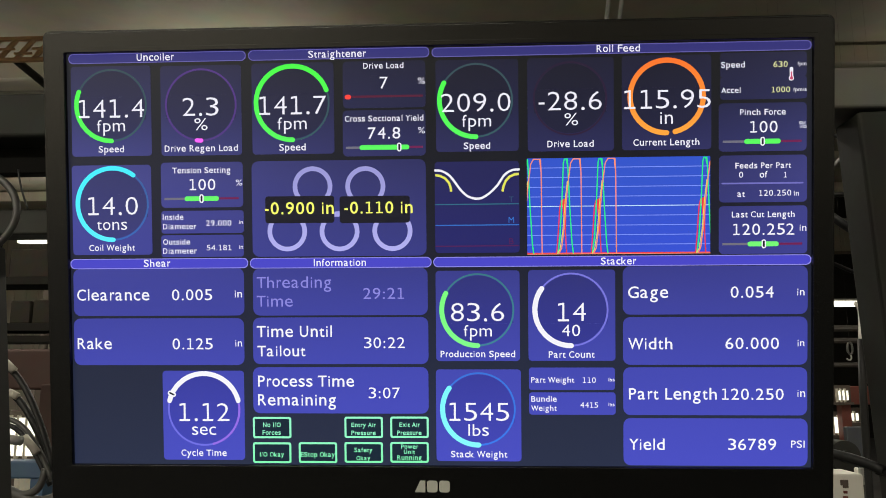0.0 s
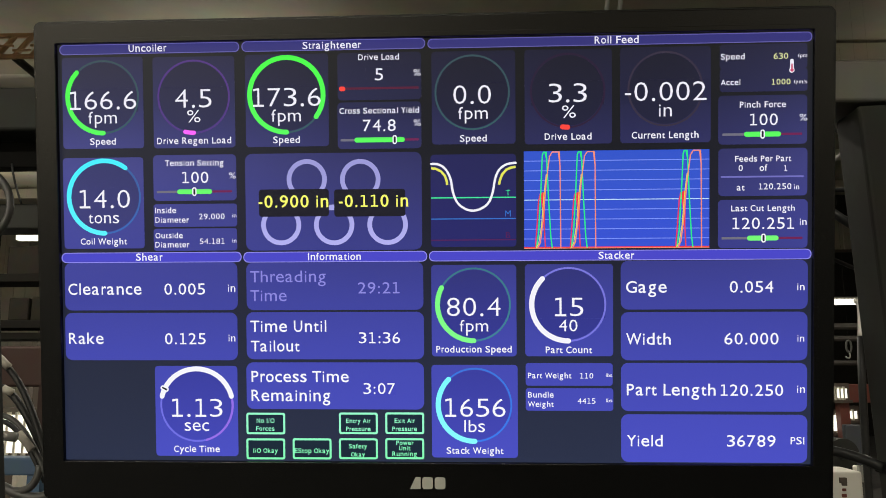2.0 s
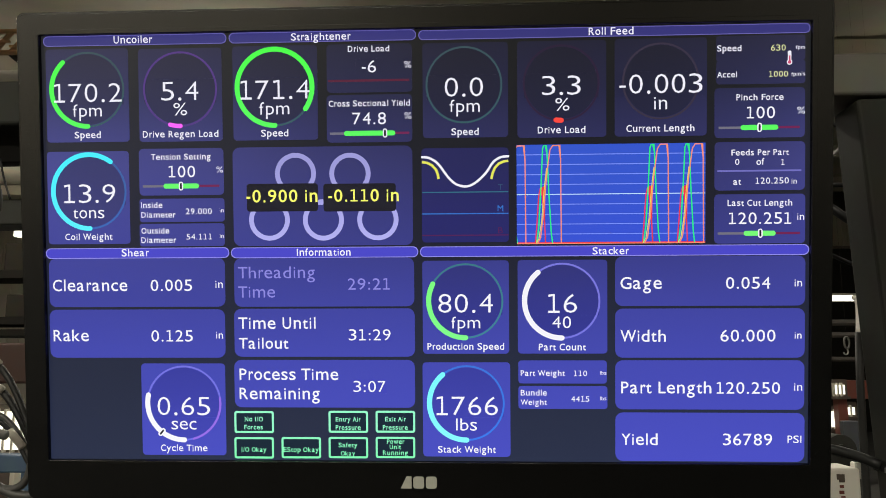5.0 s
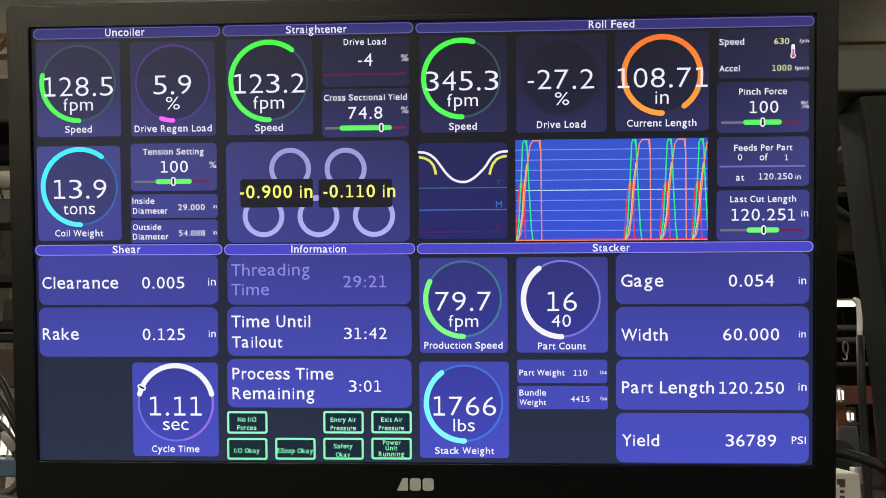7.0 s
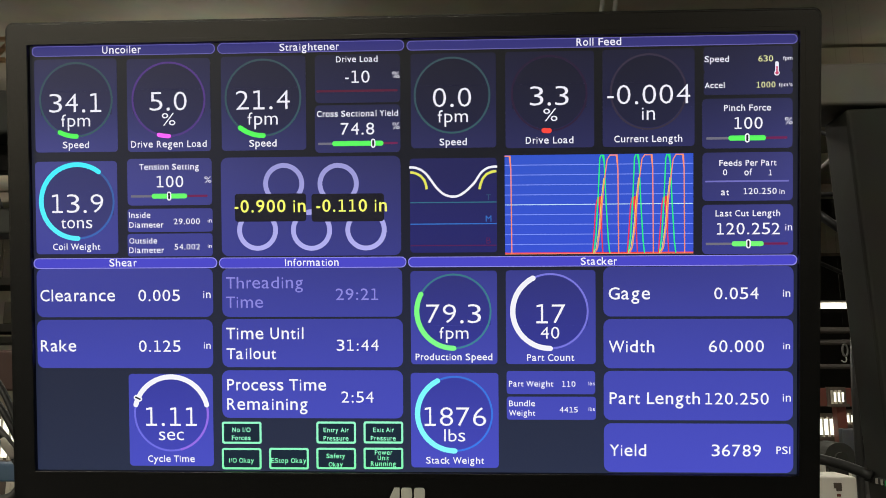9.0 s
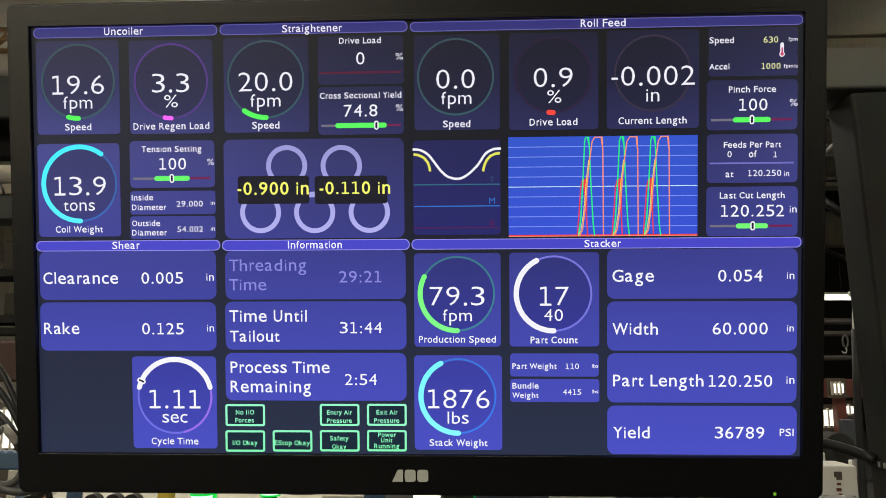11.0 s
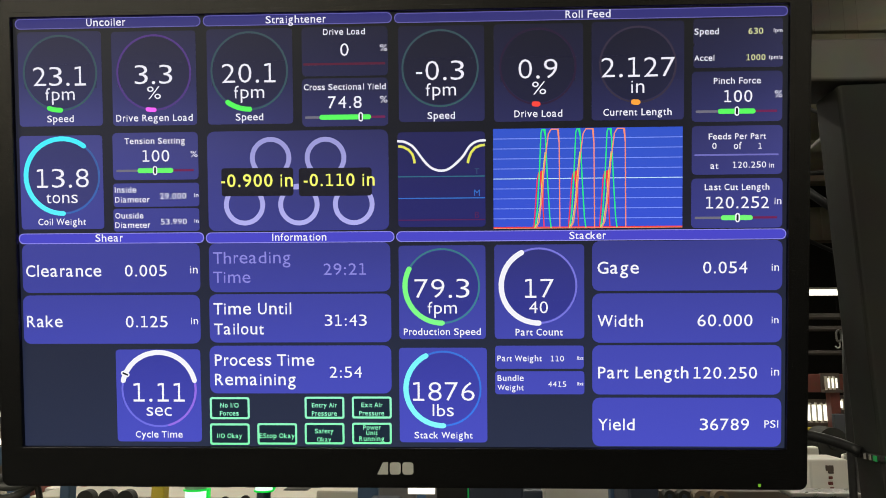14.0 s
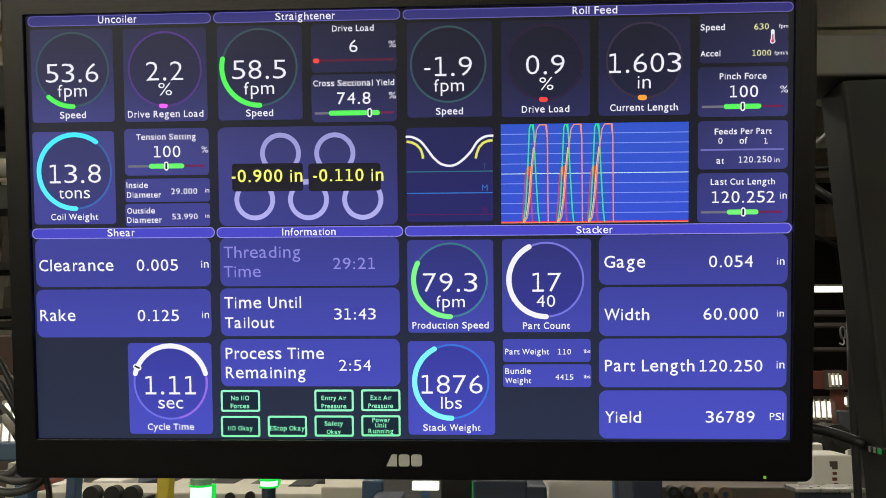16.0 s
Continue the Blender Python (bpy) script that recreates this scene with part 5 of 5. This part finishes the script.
def shelving():
    x0, zt, x1, _ = -5.260, 2.973, -4.183, 2.982
    ob = thing("shelving", x0, 7, 0, "brown steel shelving with uprights", "shelf")
    w = x1 - x0
    levels = (-4.862, 2.580, -4.860, 2.662), (-4.815, 2.109, -4.813, 2.189), (-4.802, 1.996, -4.802, 2.064)
    for _, a, _, b in levels:
        part("shelf", box(bmesh.new(), 0, 0, a, w, 0.5, b, 0.004), M_GLOOM, ob)
    for k in (0, w - 0.05):
        part("upright", box(bmesh.new(), k, -0.02, 0, k + 0.05, 0.52, zt + 0.4), M_GLOOM, ob)
    for name, r, m, lab, cat in (
            ("carton", (-4.808, 2.662, -4.383, 2.951), M_DUSK, "brown cardboard carton on the shelf, darkened for the dim bay", "carton"),
            ("carton", (-4.750, 2.189, -4.548, 2.417), M_DUSK, "brown cardboard carton on the shelf, darkened for the dim bay", "carton"),
            ("carton", (-4.515, 2.188, -4.325, 2.428), M_DUSK, "brown cardboard carton on the shelf, darkened for the dim bay", "carton")):
        simple(name, r, 7.04, 7.4, m, lab, cat, 0.01, "cartons on the shelving")


shelving()
crate, cw, chh = simple("steel_crate", (-4.321, 1.540, -3.497, 1.889), 6.0, 6.8, M_OXIDE, "rust-red painted steel crate on legs", "crate", 0.02)
for k in (-cw / 2 + 0.05, cw / 2 - 0.05):
    part("leg", box(bmesh.new(), k - 0.025, 0.1, -crate.location.z, k + 0.025, 0.15, 0.001), M_OXIDE, crate)
simple("red_post", (-3.182, 0.726, -3.054, 1.597), 5.0, 5.1, M_OXIDE, "rust-red painted steel post", "post", 0.01, "", 0.0)


for r, y in (((-3.562, 0.765, -3.520, 0.883), 5.4), ((-3.580, 0.719, -3.560, 0.849), 5.6), ((-3.277, 0.692, -3.123, 0.797), 5.2)):
    simple("machine_part", r, y, y + 0.2, M_CREAM, "cream painted machine panel", "machine", 0.01, "machines behind the cables", 0.0)


def daylight(rect, y, bars, to_floor=True):
    x0, z0, x1, z1 = rect
    ob = thing("daylight_window", x0, y, z0, "bright translucent window panes in the far wall", "window", "daylight windows")
    w, h = x1 - x0, z1 - z0
    for k in range(bars):
        part("pane", box(bmesh.new(), k * w / bars + 0.012, 0, 0.03, (k + 1) * w / bars - 0.012, 0.03, h - 0.03), M_DAY, ob)
        part("mullion", box(bmesh.new(), k * w / bars - 0.01, -0.015, 0, k * w / bars + 0.01, 0.05, h), M_CREAM, ob)
    part("sill", box(bmesh.new(), -0.05, -0.03, -0.04, w + 0.05, 0.06, 0), M_BROWN, ob)
    part("wall_panel", box(bmesh.new(), -0.05, 0.06, -z0 if to_floor else -0.04, w + 0.05, 0.12, h + 0.05), M_BROWN, ob)


daylight((-5.445, 0.756, -4.945, 1.231), 8, 5)
daylight((-5.136, 0.849, -4.993, 1.253), 8.5, 2)
daylight((4.915, 0.767, 5.708, 1.071), 12, 9)
daylight((5.794, 0.959, 5.938, 1.132), 12, 2)
daylight((5.451, 1.282, 5.628, 1.485), 11.6, 3, False)
RB = (4.789, 1.244, 6.336, 1.519)
rg = thing("red_gantry", (RB[0] + RB[2]) / 2, 11.7, 0, "rust-red steel gantry with posts", "gantry")
w = (RB[2] - RB[0]) / 2
part("girder", box(bmesh.new(), -w, 0, RB[1], w, 0.2, RB[3], 0.01), M_RED, rg)
px, _ = 5.619, 1.043
for k in (px - (RB[0] + RB[2]) / 2, -w + 0.1, w - 0.1):
    part("post", box(bmesh.new(), k - 0.07, 0.02, 0, k + 0.07, 0.18, RB[1] + 0.02), M_RED, rg)
for r in ((3.672, 2.235, 4.685, 2.314), (3.812, 2.089, 4.864, 2.157), (3.942, 1.798, 5.029, 1.856)):
    x0, z0, x1, z1 = r
    y = 9.0
    ob = thing("pipe_run", x0, y, z0, "dull grey pipe run hung from the roof", "pipe", "pipe runs")
    part("pipe", tube(bmesh.new(), [(-1, 0, 0), (x1 - x0 + 1, 0, 0)], (z1 - z0) / 2, 10), M_PIPE, ob)
    for k in (0, x1 - x0):
        part("hanger", tube(bmesh.new(), [(k, 0, 0), (k, 0, 7.06 - z0)], 0.0006, 6), M_STEEL, ob)
hook = thing("hook_block", 3.084, 6.0, 1.79, "grey steel lifting eye hung by a rod", "hook")
loop = [(0.021 * math.cos(a), 0.0, 0.093 + 0.048 * math.sin(a)) for a in np.linspace(-0.5 * math.pi, 1.5 * math.pi, 25)]
part("eye", tube(bmesh.new(), loop, 0.0085, 8), M_HOSE, hook, smooth=True)
part("hook_tip", tube(bmesh.new(), bow((0.0, 0, 0.04), (0.02, 0, 0.0), (-0.02, 0, -0.02), (-0.032, 0, 0.012), 10), 0.006, 8), M_GREY, hook, smooth=True)
part("rod", tube(bmesh.new(), [(0, 0, 0.14), (0, 0, 7.06 - 1.79)], 0.0006, 6), M_STEEL, hook)

# ---- machines under the monitor ----
def control_box():
    x0, z0, x1, z1 = 0.934, 1.281, 1.036, 1.391
    ob = thing("control_box", (x0 + x1) / 2, 1.6, 0, "cream electrical box with small worn marks", "control box")
    w = (x1 - x0) / 2
    part("case", box(bmesh.new(), -w, 0, z0, w, 0.12, z1, 0.006, 3), M_WHITE, ob)
    part("pedestal", box(bmesh.new(), -0.05, 0.02, 0, 0.05, 0.1, z0 + 0.001), M_BLUE, ob)
    h = z1 - z0
    for k, (u, v, s, m) in enumerate(((0.0, 0.8, 0.010, M_BROWN), (0.05, 0.72, 0.007, M_BROWN), (0.02, 0.58, 0.005, M_RED), (0.0, 0.45, 0.006, M_RED), (0.06, 0.33, 0.005, M_RED), (0.02, 0.16, 0.009, M_NAVY))):
        part("mark", box(bmesh.new(), u * w - s, -0.003, z0 + v * h - s * 0.7, u * w + s, 0.001, z0 + v * h + s * 0.7, 0.001), m, ob)
    part("cable_gland", tube(bmesh.new(), [(w + 0.012, 0.03, z1 - 0.03), (w + 0.012, 0.03, z1 + 0.012)], 0.01, 8), M_ZINC, ob)
    part("side_pipe", tube(bmesh.new(), [(w + 0.014, 0.03, z0), (w + 0.014, 0.03, z1 - 0.03)], 0.006, 8), M_HOSE, ob)


control_box()


bed = thing("machine_bed", -0.3, 3.2, 0, "long cream and steel machine bed with rollers", "machine")
x0, z0, x1, z1 = -2.075, 0.923, -0.504, 1.025
part("table", box(bmesh.new(), x0 + 0.3, 0, z1 - 0.14, x1 + 0.3, 0.3, z1, 0.01), M_CREAM, bed)
for k in range(4):
    a = x0 + 0.35 + k * (x1 - x0 - 0.2) / 3
    part("leg", box(bmesh.new(), a, 0.1, 0, a + 0.1, 0.28, z1 - 0.139), M_BLUE, bed)
for px in (0, 1, 2):
    rx, rz = ((-1.676, 1.054), (-1.580, 1.055), (-1.495, 1.055))[px]
    part("roller_arm", box(bmesh.new(), rx + 0.29, -0.21, rz - 0.05, rx + 0.31, 0.01, rz - 0.035), M_STEEL, bed)
    part("roller", tube(bmesh.new(), [(rx + 0.3, -0.25, rz), (rx + 0.3, -0.20, rz)], 0.037, 24), M_STEEL, bed, smooth=False)
for r, m in (((-2.506, 0.799, -2.299, 0.876), M_WHITE), ((-2.012, 0.853, -1.907, 0.946), M_NAVY), ((-1.715, 0.825, -1.623, 0.958), M_CREAM), ((-1.575, 0.866, -1.398, 0.929), M_STEEL), ((-1.372, 0.831, -1.200, 0.945), M_CREAM), ((-1.230, 0.831, -0.714, 0.899), M_WHITE), ((-0.860, 0.820, -0.561, 0.969), M_CREAM)):
    simple("machine_cover", r, 3.9, 4.5, m, "pale painted steel machine cover" if m in (M_WHITE, M_CREAM) else "dark painted machine cover", "machine cover", 0.012, "machine covers", 0.0)
for r, m, lab in (((-1.607, 1.060, -1.566, 1.191), M_BLUE, "blue painted steel guard post"), ((-1.235, 1.064, -1.183, 1.194), M_YELLOW, "yellow painted steel guard post"), ((0.583, 1.081, 0.616, 1.200), M_BLUE, "blue painted steel guard post"), ((-0.408, 1.024, -0.327, 1.173), M_BLUE, "blue painted machine column")):
    simple("guard_post", r, 2.6, 2.66, m, lab, "post", 0.006, "guard posts", 0.0)
simple("machine_cover", (-0.661, 0.9, -0.442, 1.080), 3.05, 3.19, M_CREAM, "pale painted steel machine cover", "machine cover", 0.008, "machine covers", 0.0)
simple("motor_housing", (-0.926, 0.9, -0.785, 1.017), 3.6, 3.8, M_STEEL, "dark steel motor housing on the machine", "motor", 0.012, "", 0.0)
for px, pz in ((-1.123, 1.006), (-1.026, 1.012)):
    part("port", tube(bmesh.new(), [(px + 0.3, -0.012, pz), (px + 0.3, 0.001, pz)], 0.023, 20), M_STEEL, bed, "dark round port in the machine bed")
bl = (-1.261, 1.416, -0.952, 1.455)
gr = thing("guard_rail", bl[0], 1.2, 0, "blue painted steel guard rail", "rail")
part("rail", box(bmesh.new(), 0, 0, bl[1], bl[2] - bl[0], 0.05, bl[3], 0.004), M_BLUE, gr)
part("post", box(bmesh.new(), 0.0, 0.005, 0, 0.05, 0.045, bl[1] + 0.001), M_BLUE, gr)
part("post", box(bmesh.new(), bl[2] - bl[0] - 0.03, 0.005, 0, bl[2] - bl[0], 0.045, bl[1] + 0.001), M_BLUE, gr)
# bright sheet and dark cabinets under the right half
lp = (-0.325, 0.919, -0.171, 0.966)
ob = thing("light_panel", lp[0], 4.0, 0, "lit white panel lamp on a machine post", "panel lamp")
part("lens", box(bmesh.new(), 0, -0.02, lp[1], lp[2] - lp[0], 0.03, lp[3], 0.006), M_DAY, ob)
part("post", box(bmesh.new(), 0.05, 0.031, 0, 0.1, 0.06, lp[3]), M_BLUE, ob)
for r, m, lab in (((-0.348, 1.001, -0.236, 1.134), M_NAVY, "dark navy steel machine cabinet"), ((0.034, 1.111, 0.225, 1.222), M_NAVY, "dark navy steel machine cabinet"), ((0.595, 1.116, 0.701, 1.226), M_NAVY, "dark navy steel machine cabinet"), ((0.221, 1.131, 0.294, 1.202), M_NAVY, "dark navy cabinet with pale top"), ((0.361, 1.078, 0.644, 1.122), M_WHITE, "pale painted steel machine housing"), ((-0.114, 0.896, 0.024, 1.138), M_STEEL, "brown steel machine frame"), ((0.800, 0.941, 1.556, 1.095), M_BROWN, "dull brown steel machine housing")):
    simple("cabinet", r, 2.3 if m is M_NAVY else 3.0, 2.6 if m is M_NAVY else 3.4, m, lab, "cabinet", 0.008, "cabinets", 0.0)
M_SLATE = surface("slate_machine_paint", (0.04, 0.043, 0.052), 0.5, 0, 0.25, 14, 0.1, 0.3)
for r, m, y, lab in (((3.549, 0.866, 3.748, 0.990), M_YELLOW, 8.0, "yellow painted steel machine guard"), ((3.453, 0.844, 3.606, 1.191), M_SLATE, 7.0, "slate-grey painted machine housing"), ((2.303, 0.940, 2.425, 1.087), M_WHITE, 5.0, "pale painted machine panel"), ((2.142, 1.112, 2.163, 1.143), M_WHITE, 4.0, "small pale machine post")):
    simple("machine_part", r, y, y + 0.07, m, lab, "machine", 0.01, "machines beside the monitor", 0.0)
mr = 2.852, 0.895, 3.097, 1.141
ob = thing("drive_motor", (mr[0] + mr[2]) / 2, 6.0, 0, "dark round machine motor on a foot", "motor")
mh = (mr[3] - mr[1]) / 2
part("housing", tube(bmesh.new(), [(0, 0, mr[1] + mh), (0, 0.25, mr[1] + mh)], mh, 28), M_STEEL, ob, smooth=False)
part("shaft_cap", tube(bmesh.new(), [(0, -0.03, mr[1] + mh), (0, -0.001, mr[1] + mh)], mh * 0.4, 20), M_LEG, ob, smooth=False)
part("foot", box(bmesh.new(), -mh * 0.7, 0.03, 0, mh * 0.7, 0.2, mr[1] + mh * 0.4, 0.006), M_STEEL, ob)
for r, m, y, lab in (((-2.344, 0.889, -2.275, 1.011), M_RED, 3.6, "rust-red steel parts bin"), ((-2.308, 0.872, -2.210, 0.985), M_WHITE, 3.7, "white plastic parts bin"), ((-2.165, 0.856, -2.110, 0.971), M_RED, 3.8, "rust-red steel parts bin"), ((-2.052, 0.875, -1.892, 1.006), M_WHITE, 3.7, "white plastic parts bin"), ((-0.905, 0.938, -0.772, 1.031), M_STEEL, 3.4, "dark steel motor housing"), ((-1.157, 0.900, -1.095, 1.009), M_BROWN, 3.6, "brown steel motor bracket")):
    simple("parts_bin", r, y, y + 0.25, m, lab, "bin", 0.015, "bins on the machine", 0.0)
tr = 0.764, 1.342, 0.922, 1.352
tray = thing("steel_tray", tr[0], 1.3, 0, "bare steel tray on a navy stand", "tray")
part("top", box(bmesh.new(), 0, 0, tr[1], tr[2] - tr[0], 0.07, tr[3], 0.003), M_ZINC, tray)
part("stand", box(bmesh.new(), 0.02, 0.03, 0, tr[2] - tr[0] - 0.02, 0.06, tr[1] + 0.0005, 0.004), M_NAVY, tray)
for cx, r, m in ((0.884, 0.024, M_STEEL), (0.946, 0.026, M_STEEL), (1.018, 0.034, M_CARTON), (1.100, 0.032, M_CARTON)):
    ob = thing("steel_roll", cx, 2.9, 0, "dark round steel roll on a stub post" if m is M_STEEL else "brown wrapped roll on a stub post", "roll", "rolls")
    part("roll", tube(bmesh.new(), [(0, 0, 1.112 - r), (0, 0.06, 1.112 - r)], r, 26), m, ob)
    part("core", tube(bmesh.new(), [(0, -0.004, 1.112 - r), (0, 0.0, 1.112 - r)], r * 0.4, 16), M_NAVY, ob)
    part("stub", box(bmesh.new(), -0.02, 0.01, 0, 0.02, 0.05, 1.112 - r * 1.9), M_NAVY, ob)
gx0, gz0, gx1, gz1 = 0.028, 1.115, 0.036, 1.208
ob = thing("green_marker", gx0, 2.35, 0, "thin lit green light strip on the cabinet edge", "light strip")
part("strip", box(bmesh.new(), 0, 0, gz0, gx1 - gx0, 0.01, gz1), M_DIMGREEN, ob)
part("holder", box(bmesh.new(), 0, 0.011, 0, gx1 - gx0, 0.03, gz1), M_NAVY, ob)


def tower_lamp(x, y, r, low, high, dull):
    """A signal tower: dull lens, lit green lens in a glowing shell added as its green halo, and a dark stem down to its
    machine.
    """
    ob = thing("signal_lamp", x, y, 0, "green signal lamp lit on a dark stem", "signal lamp", "signal lamps")
    lens = part("lens", tube(bmesh.new(), [(0, 0, low), (0, 0, high)], r * 0.86, 24), M_CORE, ob, "lit green lens")
    # shell and collars are added glow, shaped as the lens's green fringe
    part("back_shell", box(bmesh.new(), -r, r * 0.2, low - 0.004, r, r * 0.9, high + 0.004, 0.004), M_GLOW, lens)
    part("halo_collar", tube(bmesh.new(), [(0, 0, high + 0.0003), (0, 0, high + 0.006)], r, 24), M_GLOW, ob)
    part("halo_collar", tube(bmesh.new(), [(0, 0, low - 0.006), (0, 0, low - 0.0003)], r, 24), M_GLOW, ob)
    if dull:
        part("dull_lens", tube(bmesh.new(), [(0, 0, high + 0.0065), (0, 0, high + 0.0065 + dull)], r * 0.9, 24), M_PALE, ob, "unlit pale green lens")
    part("stem", tube(bmesh.new(), [(0, 0, 0), (0, 0, low - 0.0062)], r * 0.7, 14), M_NAVY, ob)


tower_lamp(-0.9825, 2.4, 0.0445, 1.128, 1.180, 0.022)
tower_lamp(-0.7270, 2.4, 0.0365, 1.1835, 1.2025, 0.0)


def motions():
    """Keys every reel, chip, arc piece, pointer and trace of the display."""
    for ob, rows in MOVES:
        seen, clean = set(), []
        for t, m in rows:
            if frame(t) not in seen:
                seen.add(frame(t))
                clean.append((t, m))
        walk(ob, clean)


motions()
